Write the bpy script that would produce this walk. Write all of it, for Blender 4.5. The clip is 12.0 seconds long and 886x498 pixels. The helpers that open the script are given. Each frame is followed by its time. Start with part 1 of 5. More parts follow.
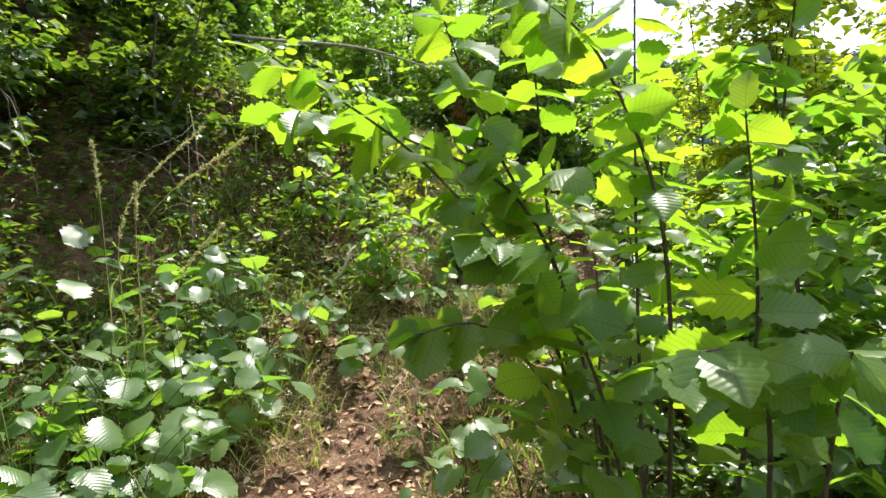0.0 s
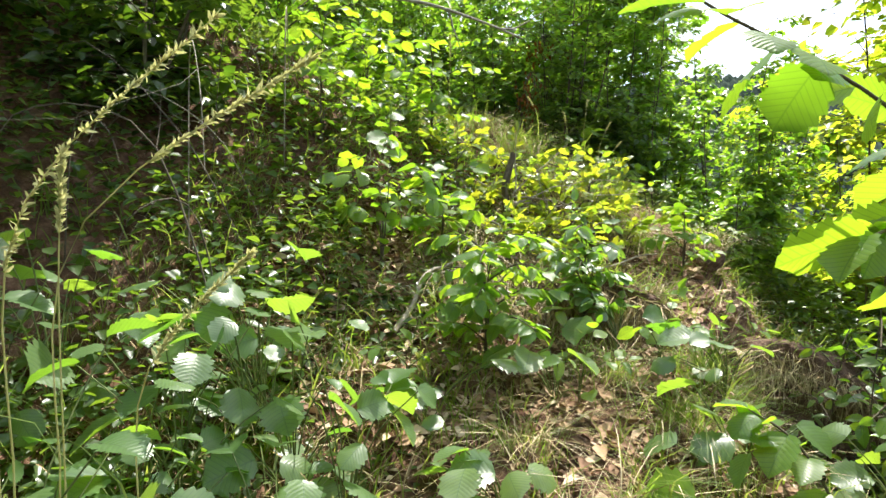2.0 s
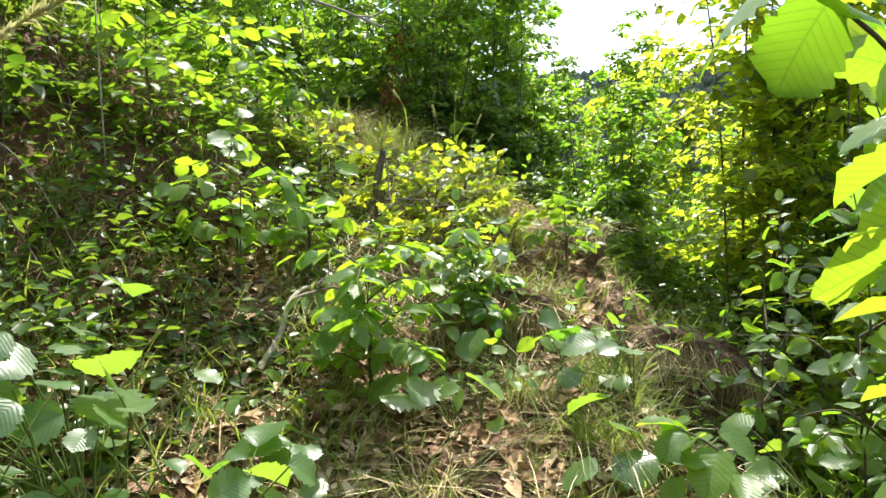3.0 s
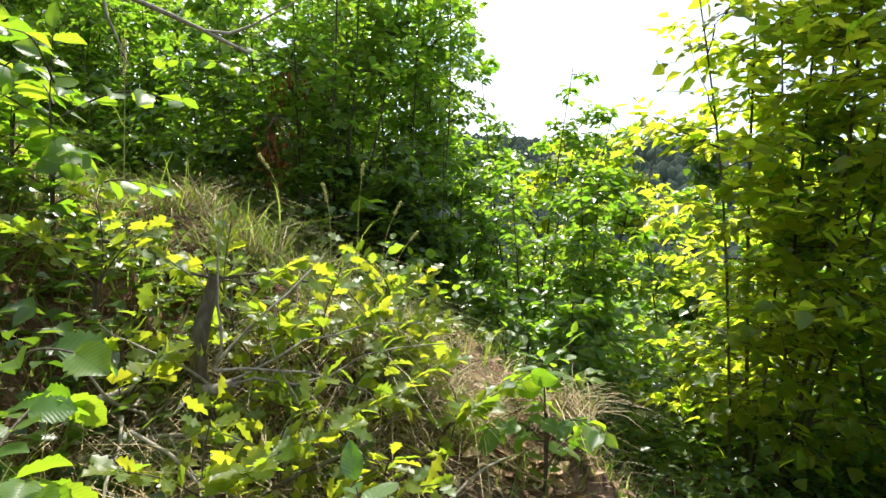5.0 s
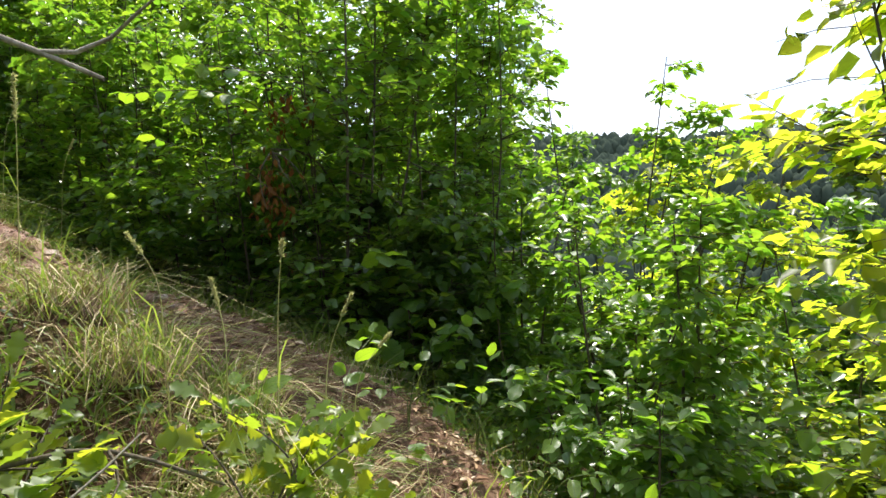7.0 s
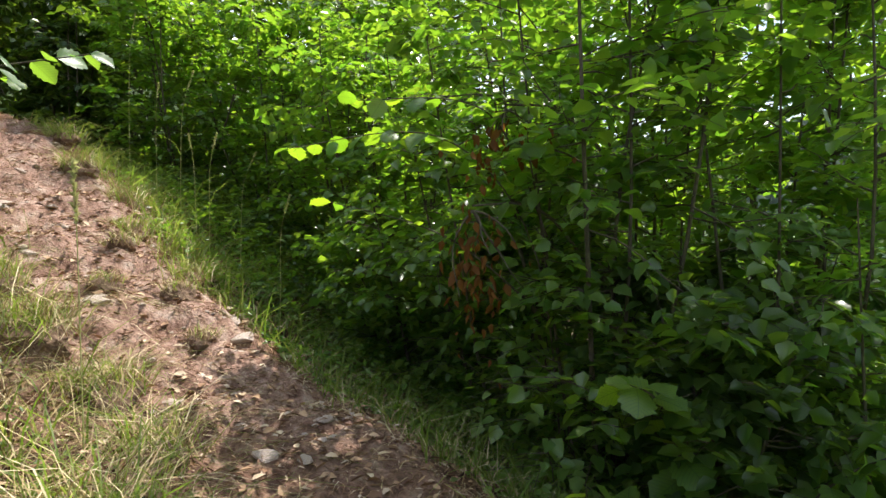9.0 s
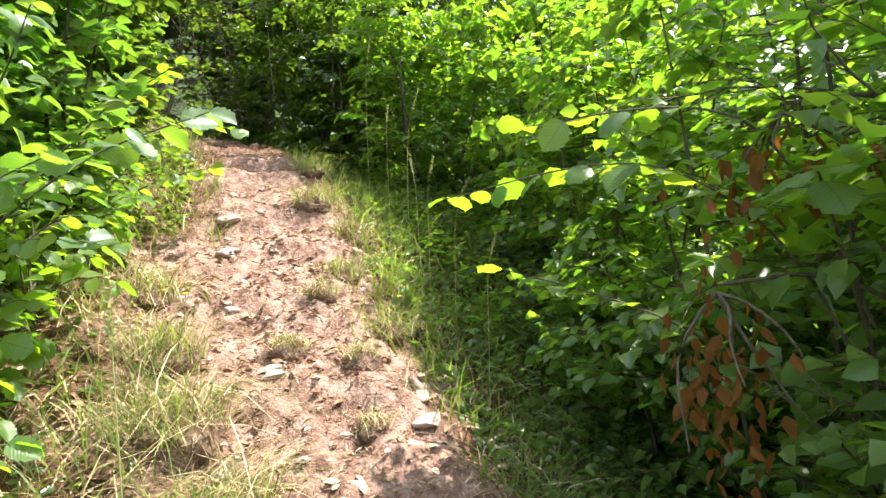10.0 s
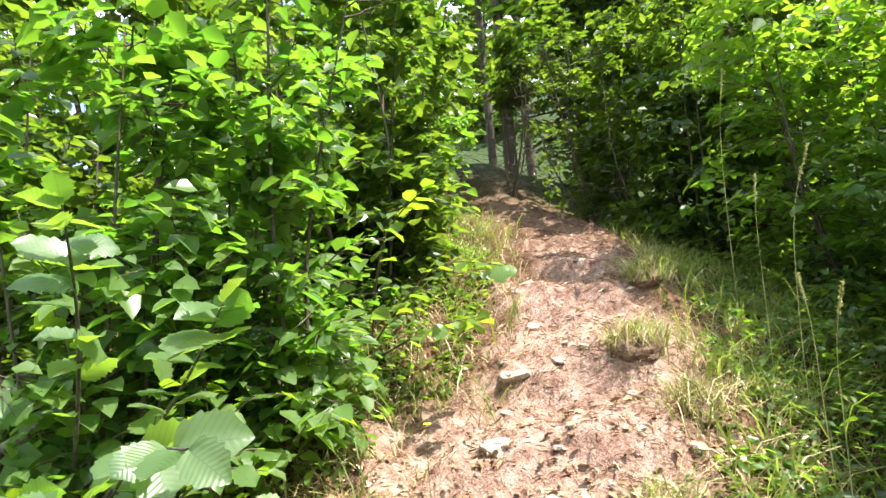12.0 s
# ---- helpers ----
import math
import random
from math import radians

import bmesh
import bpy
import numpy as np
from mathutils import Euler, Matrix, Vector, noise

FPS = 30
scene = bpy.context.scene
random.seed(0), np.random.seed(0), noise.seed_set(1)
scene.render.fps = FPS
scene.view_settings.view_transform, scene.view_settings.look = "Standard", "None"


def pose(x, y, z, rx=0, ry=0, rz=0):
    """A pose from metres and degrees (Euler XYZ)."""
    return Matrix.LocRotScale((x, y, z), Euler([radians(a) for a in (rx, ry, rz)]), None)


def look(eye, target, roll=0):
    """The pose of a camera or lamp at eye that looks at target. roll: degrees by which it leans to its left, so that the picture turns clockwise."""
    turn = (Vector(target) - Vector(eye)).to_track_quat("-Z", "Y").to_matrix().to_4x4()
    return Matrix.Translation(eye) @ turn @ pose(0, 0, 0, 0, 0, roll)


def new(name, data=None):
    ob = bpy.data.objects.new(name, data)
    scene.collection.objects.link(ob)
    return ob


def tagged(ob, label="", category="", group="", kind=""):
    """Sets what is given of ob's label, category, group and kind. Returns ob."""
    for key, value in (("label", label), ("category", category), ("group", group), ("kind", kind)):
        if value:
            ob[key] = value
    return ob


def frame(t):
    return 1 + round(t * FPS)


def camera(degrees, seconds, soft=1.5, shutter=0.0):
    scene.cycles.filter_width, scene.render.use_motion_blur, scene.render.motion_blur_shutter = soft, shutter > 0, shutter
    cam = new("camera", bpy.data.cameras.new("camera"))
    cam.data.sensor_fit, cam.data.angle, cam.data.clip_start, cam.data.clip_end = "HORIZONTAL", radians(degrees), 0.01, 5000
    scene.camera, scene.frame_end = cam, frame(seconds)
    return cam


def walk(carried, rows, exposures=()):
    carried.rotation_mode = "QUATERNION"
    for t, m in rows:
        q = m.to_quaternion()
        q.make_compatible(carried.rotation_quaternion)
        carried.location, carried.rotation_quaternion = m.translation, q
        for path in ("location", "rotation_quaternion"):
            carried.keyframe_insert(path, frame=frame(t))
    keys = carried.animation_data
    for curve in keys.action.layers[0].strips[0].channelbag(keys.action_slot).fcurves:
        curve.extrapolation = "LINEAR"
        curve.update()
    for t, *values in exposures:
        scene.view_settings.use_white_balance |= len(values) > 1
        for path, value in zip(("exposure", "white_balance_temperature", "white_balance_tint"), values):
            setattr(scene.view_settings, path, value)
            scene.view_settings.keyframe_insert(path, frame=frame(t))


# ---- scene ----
cam = camera(73.2, 12.0)
PATH = [
    (0, (0.051, -0.070, 1.353), (-0.017, 1.915, 1.113), -1.1),
    (0.5, (-0.131, 0.216, 1.362), (-0.224, 2.200, 1.120), 1.3),
    (1, (-0.415, 0.741, 1.350), (-0.527, 2.725, 1.120), 2.9),
    (1.5, (-0.604, 1.050, 1.336), (-0.721, 3.034, 1.106), 3.4),
    (2, (-0.619, 1.441, 1.311), (-0.688, 3.426, 1.083), 1.7),
    (2.5, (-0.651, 1.591, 1.428), (-0.512, 3.573, 1.197), -0.5),
    (3, (-0.618, 1.827, 1.322), (-0.263, 3.782, 1.093), -1.3),
    (3.5, (-0.524, 2.461, 1.330), (-0.051, 4.397, 1.165), -0.5),
    (3.7, (-0.499, 2.771, 1.374), (0.041, 4.693, 1.251), 0.0),
    (5.3, (-0.101, 3.675, 1.736), (0.598, 5.548, 1.689), 1.0),
    (5.5, (0.032, 3.797, 1.789), (0.730, 5.670, 1.742), -0.2),
    (6, (0.203, 3.967, 1.880), (0.803, 5.873, 1.830), -2.8),
    (6.5, (0.378, 4.297, 1.900), (0.814, 6.248, 1.861), -2.7),
    (6.7, (0.428, 4.389, 1.935), (0.818, 6.351, 1.899), -1.7),
    (8.3, (0.783, 5.194, 2.036), (0.515, 7.176, 1.990), -0.9),
    (8.5, (0.778, 5.384, 2.067), (0.381, 7.344, 2.031), -1.6),
    (9, (0.805, 5.874, 2.395), (0.119, 7.752, 2.366), -1.2),
    (9.5, (0.799, 6.381, 2.488), (-0.275, 8.068, 2.446), -0.9),
    (10, (0.692, 6.802, 2.700), (-0.781, 8.154, 2.654), -2.9),
    (10.5, (0.464, 7.057, 2.798), (-1.299, 8.001, 2.785), -4.9),
    (11, (0.162, 7.347, 2.987), (-1.721, 8.022, 3.007), -5.5),
    (11.5, (-0.074, 7.670, 3.121), (-2.029, 8.091, 3.184), -5.9),
    (12, (-0.328, 7.883, 3.336), (-2.313, 8.092, 3.473), -5.3),
]
EXPOSURES = [(0, 0.9), (1.2, 0.95), (2.2, 1.15), (3.5, 1.05), (5.3, 0.8), (6.7, 0.72), (8.5, 0.62), (9.2, 0.85), (10.2, 1.65), (11, 1.8), (12, 1.55)]
walk(cam, [(t, look(eye, target, roll)) for t, eye, target, roll in PATH], EXPOSURES)

# ---- light: a high sun ahead of the first view, and the sky ----
SUN_FROM = Vector((0.38, 0.83, 1.62)).normalized()
world = bpy.data.worlds.new("sky")
scene.world = world
world.use_nodes = True
wt = world.node_tree
sky = wt.nodes.new("ShaderNodeTexSky")
sky.sky_type = "NISHITA"
sky.sun_disc = False
sky.sun_elevation = math.asin(SUN_FROM.z)
sky.sun_rotation = math.atan2(SUN_FROM.x, SUN_FROM.y)
sky.dust_density = 2.0
coord = wt.nodes.new("ShaderNodeTexCoord")
stretch = wt.nodes.new("ShaderNodeMapping")
stretch.inputs["Scale"].default_value = (2.2, 2.2, 6.0)
cloud = wt.nodes.new("ShaderNodeTexNoise")
cloud.inputs["Scale"].default_value = 1.6
cloud.inputs["Detail"].default_value = 7
cloud.inputs["Roughness"].default_value = 0.6
cover = wt.nodes.new("ShaderNodeMapRange")
cover.inputs["From Min"].default_value = 0.42
cover.inputs["From Max"].default_value = 0.6
mixc = wt.nodes.new("ShaderNodeMix")
mixc.data_type = "RGBA"
mixc.inputs["B"].default_value = (7.6, 8.2, 9.4, 1)
wt.links.new(coord.outputs["Generated"], stretch.inputs["Vector"])
wt.links.new(stretch.outputs[0], cloud.inputs["Vector"])
wt.links.new(cloud.outputs["Fac"], cover.inputs["Value"])
wt.links.new(cover.outputs[0], mixc.inputs["Factor"])
wt.links.new(sky.outputs[0], mixc.inputs["A"])
wt.links.new(mixc.outputs["Result"], wt.nodes["Background"].inputs["Color"])
wt.nodes["Background"].inputs["Strength"].default_value = 0.15
sun = new("sun", bpy.data.lights.new("sun", "SUN"))
sun.data.energy = 5.0
sun.data.angle = radians(0.6)
sun.data.color = (1.0, 0.95, 0.86)
sun.matrix_world = look(SUN_FROM * 50, (0, 0, 0))


# ---- materials ----
def tree_of(name):
    mat = bpy.data.materials.new(name)
    mat.use_nodes = True
    nt = mat.node_tree
    return mat, nt, nt.nodes["Principled BSDF"], nt.nodes["Material Output"]


def ramp(nt, stops):
    r = nt.nodes.new("ShaderNodeValToRGB")
    els = r.color_ramp.elements
    while len(els) < len(stops):
        els.new(0.5)
    for e, (p, c) in zip(els, stops):
        e.position, e.color = p, (*c, 1)
    return r


def noise_node(nt, scale, detail=4, rough=0.55):
    n = nt.nodes.new("ShaderNodeTexNoise")
    n.inputs["Scale"].default_value = scale
    n.inputs["Detail"].default_value = detail
    n.inputs["Roughness"].default_value = rough
    return n


def mixed(nt, fac, a, b, mode="MIX"):
    m = nt.nodes.new("ShaderNodeMix")
    m.data_type, m.blend_type = "RGBA", mode
    for key, v in (("Factor", fac), ("A", a), ("B", b)):
        if isinstance(v, (int, float)):
            m.inputs[key].default_value = v
        elif isinstance(v, tuple):
            m.inputs[key].default_value = (*v, 1)
        else:
            nt.links.new(v, m.inputs[key])
    return m.outputs["Result"]


def leaf_material(name, low, high, through_low, through_high, rough=0.42, glow=0.5, veins=False, single=False, spec=0.5):
    """A leaf: waxy surface over a body that lets the light through. Colour varies leaf by leaf."""
    mat, nt, bsdf, out = tree_of(name)
    if single:
        rnd = nt.nodes.new("ShaderNodeObjectInfo").outputs["Random"]
    else:
        rnd = nt.nodes.new("ShaderNodeNewGeometry").outputs["Random Per Island"]
    geo = nt.nodes.new("ShaderNodeTexCoord")
    blotch = noise_node(nt, 26.0, 3)
    nt.links.new(geo.outputs["Object"], blotch.inputs["Vector"])
    body = mixed(nt, rnd, low, high)
    body = mixed(nt, 0.35, body, mixed(nt, blotch.outputs["Fac"], tuple(c * 0.55 for c in low), tuple(c * 1.3 for c in high)))
    thru = mixed(nt, rnd, through_low, through_high)
    bsdf.inputs["Roughness"].default_value = rough
    bsdf.inputs["Specular IOR Level"].default_value = spec
    if veins:
        uv = nt.nodes.new("ShaderNodeUVMap")
        sep = nt.nodes.new("ShaderNodeSeparateXYZ")
        nt.links.new(uv.outputs[0], sep.inputs[0])
        ab = nt.nodes.new("ShaderNodeMath")
        ab.operation = "ABSOLUTE"
        nt.links.new(sep.outputs["X"], ab.inputs[0])
        # side veins rise from the midrib towards the tip
        sl = nt.nodes.new("ShaderNodeMath")
        sl.operation = "MULTIPLY_ADD"
        nt.links.new(ab.outputs[0], sl.inputs[0])
        sl.inputs[1].default_value = -0.75
        nt.links.new(sep.outputs["Y"], sl.inputs[2])
        fr = nt.nodes.new("ShaderNodeMath")
        fr.operation = "PINGPONG"
        nt.links.new(sl.outputs[0], fr.inputs[0])
        fr.inputs[1].default_value = 0.055
        vr = nt.nodes.new("ShaderNodeMapRange")
        vr.inputs["From Min"].default_value, vr.inputs["From Max"].default_value = 0.0, 0.014
        nt.links.new(fr.outputs[0], vr.inputs["Value"])
        mr = nt.nodes.new("ShaderNodeMapRange")
        mr.inputs["From Min"].default_value, mr.inputs["From Max"].default_value = 0.006, 0.02
        nt.links.new(ab.outputs[0], mr.inputs["Value"])
        mn = nt.nodes.new("ShaderNodeMath")
        mn.operation = "MINIMUM"
        nt.links.new(vr.outputs[0], mn.inputs[0])
        nt.links.new(mr.outputs[0], mn.inputs[1])
        thru = mixed(nt, mn.outputs[0], mixed(nt, 0.5, thru, (0.12, 0.26, 0.02)), thru)
        bump = nt.nodes.new("ShaderNodeBump")
        bump.inputs["Strength"].default_value = 0.3
        nt.links.new(fr.outputs[0], bump.inputs["Height"])
        bump.inputs["Distance"].default_value = 0.03
        nt.links.new(bump.outputs[0], bsdf.inputs["Normal"])
    nt.links.new(body, bsdf.inputs["Base Color"])
    tl = nt.nodes.new("ShaderNodeBsdfTranslucent")
    nt.links.new(thru, tl.inputs["Color"])
    mx = nt.nodes.new("ShaderNodeMixShader")
    mx.inputs[0].default_value = glow
    nt.links.new(bsdf.outputs[0], mx.inputs[1])
    nt.links.new(tl.outputs[0], mx.inputs[2])
    nt.links.new(mx.outputs[0], out.inputs["Surface"])
    return mat


def rough_material(name, stops, scale=9.0, fine=70.0, bump=0.5, rough=0.85, island=False, stretch_z=1.0):
    mat, nt, bsdf, out = tree_of(name)
    geo = nt.nodes.new("ShaderNodeTexCoord")
    mp = nt.nodes.new("ShaderNodeMapping")
    mp.inputs["Scale"].default_value = (1, 1, stretch_z)
    nt.links.new(geo.outputs["Object"], mp.inputs[0])
    a, b = noise_node(nt, scale, 6), noise_node(nt, fine, 4)
    nt.links.new(mp.outputs[0], a.inputs["Vector"])
    nt.links.new(mp.outputs[0], b.inputs["Vector"])
    fac = nt.nodes.new("ShaderNodeMath")
    fac.operation = "MULTIPLY_ADD"
    nt.links.new(b.outputs["Fac"], fac.inputs[0])
    fac.inputs[1].default_value = 0.5
    half = nt.nodes.new("ShaderNodeMath")
    half.operation = "MULTIPLY"
    nt.links.new(a.outputs["Fac"], half.inputs[0])
    half.inputs[1].default_value = 0.5
    if island:
        half.inputs[1].default_value = 0.9
        nt.links.new(nt.nodes.new("ShaderNodeNewGeometry").outputs["Random Per Island"], half.inputs[0])
        fac.inputs[1].default_value = 0.12
    nt.links.new(half.outputs[0], fac.inputs[2])
    r = ramp(nt, stops)
    nt.links.new(fac.outputs[0], r.inputs[0])
    nt.links.new(r.outputs[0], bsdf.inputs["Base Color"])
    bsdf.inputs["Roughness"].default_value = rough
    bsdf.inputs["Specular IOR Level"].default_value = 0.3
    bp = nt.nodes.new("ShaderNodeBump")
    bp.inputs["Strength"].default_value = bump
    bp.inputs["Distance"].default_value = 0.01
    nt.links.new(b.outputs["Fac"], bp.inputs["Height"])
    nt.links.new(bp.outputs[0], bsdf.inputs["Normal"])
    return mat


def ground_material():
    """Red-brown soil, strewn with needles and dry stalks; paler and stonier where it is trodden, with shade in the mask
    before the bend.
    """
    mat, nt, bsdf, out = tree_of("soil")
    geo = nt.nodes.new("ShaderNodeTexCoord")
    att = nt.nodes.new("ShaderNodeAttribute")
    att.attribute_name = "trodden"
    big, mid, fine = noise_node(nt, 1.6, 5), noise_node(nt, 11, 6, 0.65), noise_node(nt, 75, 5, 0.7)
    vor = nt.nodes.new("ShaderNodeTexVoronoi")
    vor.inputs["Scale"].default_value = 55
    for n in (big, mid, fine, vor):
        nt.links.new(geo.outputs["Object"], n.inputs["Vector"])
    wild = ramp(nt, [(0.30, (0.05, 0.035, 0.022)), (0.48, (0.14, 0.075, 0.045)), (0.6, (0.23, 0.135, 0.085)), (0.72, (0.13, 0.14, 0.05))])
    nt.links.new(mid.outputs["Fac"], wild.inputs[0])
    trod = ramp(nt, [(0.30, (0.13, 0.07, 0.05)), (0.43, (0.29, 0.17, 0.13)), (0.55, (0.42, 0.275, 0.22)), (0.70, (0.54, 0.43, 0.36))])
    nt.links.new(mid.outputs["Fac"], trod.inputs[0])
    grain = ramp(nt, [(0.32, (0.45, 0.42, 0.38)), (0.52, (1.0, 1.0, 1.0)), (0.72, (1.25, 1.18, 1.1))])
    nt.links.new(fine.outputs["Fac"], grain.inputs[0])
    col = mixed(nt, att.outputs["Fac"], wild.outputs[0], trod.outputs[0])
    green = nt.nodes.new("ShaderNodeAttribute")
    green.attribute_name = "wooded"
    floor = ramp(nt, [(0.3, (0.02, 0.035, 0.012)), (0.55, (0.05, 0.08, 0.025)), (0.75, (0.09, 0.12, 0.04))])
    nt.links.new(mid.outputs["Fac"], floor.inputs[0])
    col = mixed(nt, green.outputs["Fac"], col, floor.outputs[0])
    col = mixed(nt, 0.85, col, mixed(nt, 1.0, col, grain.outputs[0], "MULTIPLY"))
    nt.links.new(col, bsdf.inputs["Base Color"])
    bsdf.inputs["Roughness"].default_value = 0.92
    bsdf.inputs["Specular IOR Level"].default_value = 0.2
    add = nt.nodes.new("ShaderNodeMath")
    add.operation = "ADD"
    nt.links.new(fine.outputs["Fac"], add.inputs[0])
    part_v = nt.nodes.new("ShaderNodeMath")
    part_v.operation = "MULTIPLY"
    part_v.inputs[1].default_value = 0.25
    nt.links.new(vor.outputs["Distance"], part_v.inputs[0])
    nt.links.new(part_v.outputs[0], add.inputs[1])
    bp = nt.nodes.new("ShaderNodeBump")
    bp.inputs["Strength"].default_value = 0.9
    bp.inputs["Distance"].default_value = 0.02
    nt.links.new(add.outputs[0], bp.inputs["Height"])
    nt.links.new(bp.outputs[0], bsdf.inputs["Normal"])
    return mat


SOIL = ground_material()
BARK = rough_material("bark", [(0.3, (0.035, 0.028, 0.02)), (0.5, (0.10, 0.08, 0.055)), (0.7, (0.20, 0.17, 0.12))], 14, 90, 0.7, stretch_z=0.3)
PALE_BARK = rough_material("pale_bark", [(0.3, (0.10, 0.085, 0.06)), (0.5, (0.30, 0.26, 0.2)), (0.7, (0.5, 0.45, 0.38))], 12, 80, 0.4, stretch_z=0.3)
GREEN_STEM = rough_material("green_stem", [(0.3, (0.05, 0.08, 0.02)), (0.6, (0.14, 0.17, 0.05)), (0.8, (0.2, 0.18, 0.08))], 12, 60, 0.2, 0.6)
STONE = rough_material("stone", [(0.3, (0.27, 0.2, 0.165)), (0.5, (0.48, 0.38, 0.325)), (0.7, (0.64, 0.57, 0.51))], 20, 120, 0.6)
STRAW = rough_material("straw", [(0.0, (0.16, 0.10, 0.05)), (0.4, (0.36, 0.26, 0.13)), (0.8, (0.55, 0.44, 0.25)), (1.0, (0.66, 0.56, 0.38))], island=True, bump=0.1, rough=0.6)
LITTER = rough_material("litter", [(0.0, (0.10, 0.05, 0.03)), (0.35, (0.25, 0.14, 0.08)), (0.7, (0.42, 0.27, 0.16)), (1.0, (0.58, 0.47, 0.35))], island=True, bump=0.2, rough=0.7)
GRASS = leaf_material("grass", (0.075, 0.14, 0.02), (0.16, 0.2, 0.06), (0.28, 0.47, 0.04), (0.54, 0.6, 0.1), 0.5, 0.45, spec=0.3)
SEED = leaf_material("seed_head", (0.36, 0.36, 0.17), (0.5, 0.5, 0.26), (0.5, 0.5, 0.18), (0.66, 0.62, 0.26), 0.7, 0.45, spec=0.2)
HAZEL = leaf_material("hazel_leaf", (0.08, 0.155, 0.045), (0.135, 0.21, 0.065), (0.26, 0.52, 0.02), (0.52, 0.72, 0.03), 0.38, 0.55, True, True)
HAZEL_MANY = leaf_material("hazel_leaves", (0.062, 0.125, 0.034), (0.13, 0.19, 0.055), (0.26, 0.58, 0.03), (0.53, 0.78, 0.04), 0.34, 0.42, spec=0.65)
ALDER_MANY = leaf_material("alder_leaves", (0.06, 0.125, 0.034), (0.12, 0.185, 0.055), (0.2, 0.5, 0.03), (0.38, 0.64, 0.04), 0.34, 0.4, spec=0.7)
HERB = leaf_material("herb_leaf", (0.055, 0.115, 0.035), (0.12, 0.19, 0.07), (0.22, 0.5, 0.03), (0.46, 0.68, 0.05), 0.4, 0.42, True, True, 1.0)
HERB_MANY = leaf_material("herb_leaves", (0.04, 0.08, 0.025), (0.085, 0.13, 0.045), (0.18, 0.36, 0.03), (0.42, 0.54, 0.06), 0.32, 0.4, spec=0.6)
# hazel-like leaves in darker greens: the shade of the thicket is in the colour
SHADE = leaf_material("shaded_leaves", (0.03, 0.065, 0.018), (0.06, 0.105, 0.028), (0.13, 0.28, 0.015), (0.32, 0.46, 0.03), 0.36, 0.42)
WARM = leaf_material("young_leaves", (0.06, 0.10, 0.02), (0.12, 0.14, 0.03), (0.42, 0.66, 0.03), (0.78, 0.80, 0.05), 0.4, 0.68)
NEEDLES = leaf_material("needles", (0.02, 0.04, 0.015), (0.04, 0.07, 0.02), (0.05, 0.1, 0.01), (0.1, 0.16, 0.02), 0.5, 0.2)
BROWN = leaf_material("withered_leaves", (0.10, 0.038, 0.010), (0.2, 0.085, 0.02), (0.3, 0.10, 0.015), (0.42, 0.19, 0.03), 0.7, 0.35, spec=0.2)
# paler, greyer green than the near leaves: some distance haze is in the colour
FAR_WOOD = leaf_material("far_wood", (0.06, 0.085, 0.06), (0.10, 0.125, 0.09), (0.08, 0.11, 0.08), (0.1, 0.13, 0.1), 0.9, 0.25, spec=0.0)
OAK_ONE = leaf_material("oak_leaf", (0.07, 0.13, 0.025), (0.13, 0.17, 0.03), (0.36, 0.56, 0.03), (0.72, 0.74, 0.04), 0.4, 0.5, False, True)
CLOD = rough_material("clod", [(0.3, (0.05, 0.032, 0.022)), (0.5, (0.16, 0.10, 0.07)), (0.7, (0.3, 0.2, 0.14))], 18, 90, 0.9, 0.95)
YELLOW = rough_material("petal", [(0.3, (0.8, 0.6, 0.02)), (0.7, (0.85, 0.72, 0.05))], 30, 90, 0.1, 0.6)


# ---- mesh helpers ----
def mesh_of(name, verts, faces, material, uvs=None, smooth=False):
    """A mesh out of arrays: verts (n, 3) and faces (m, 3 or 4)."""
    verts, faces = np.asarray(verts, np.float32), np.asarray(faces, np.int32)
    me = bpy.data.meshes.new(name)
    me.vertices.add(len(verts))
    me.vertices.foreach_set("co", verts.ravel())
    k = faces.shape[1]
    me.loops.add(faces.size)
    me.loops.foreach_set("vertex_index", faces.ravel())
    me.polygons.add(len(faces))
    me.polygons.foreach_set("loop_start", np.arange(0, faces.size, k, dtype=np.int32))
    if smooth:
        me.polygons.foreach_set("use_smooth", np.ones(len(faces), bool))
    if uvs is not None:
        layer = me.uv_layers.new(name="UVMap")
        layer.data.foreach_set("uv", np.asarray(uvs, np.float32)[faces.ravel()].ravel())
    me.update(calc_edges=True)
    me.materials.append(material)
    return me


def part(name, me, parent, label="", kind=""):
    ob = new(name, me)
    ob.parent = parent
    return tagged(ob, label, kind=kind)


def unit(v):
    return v / np.maximum(np.linalg.norm(v, axis=-1, keepdims=True), 1e-9)


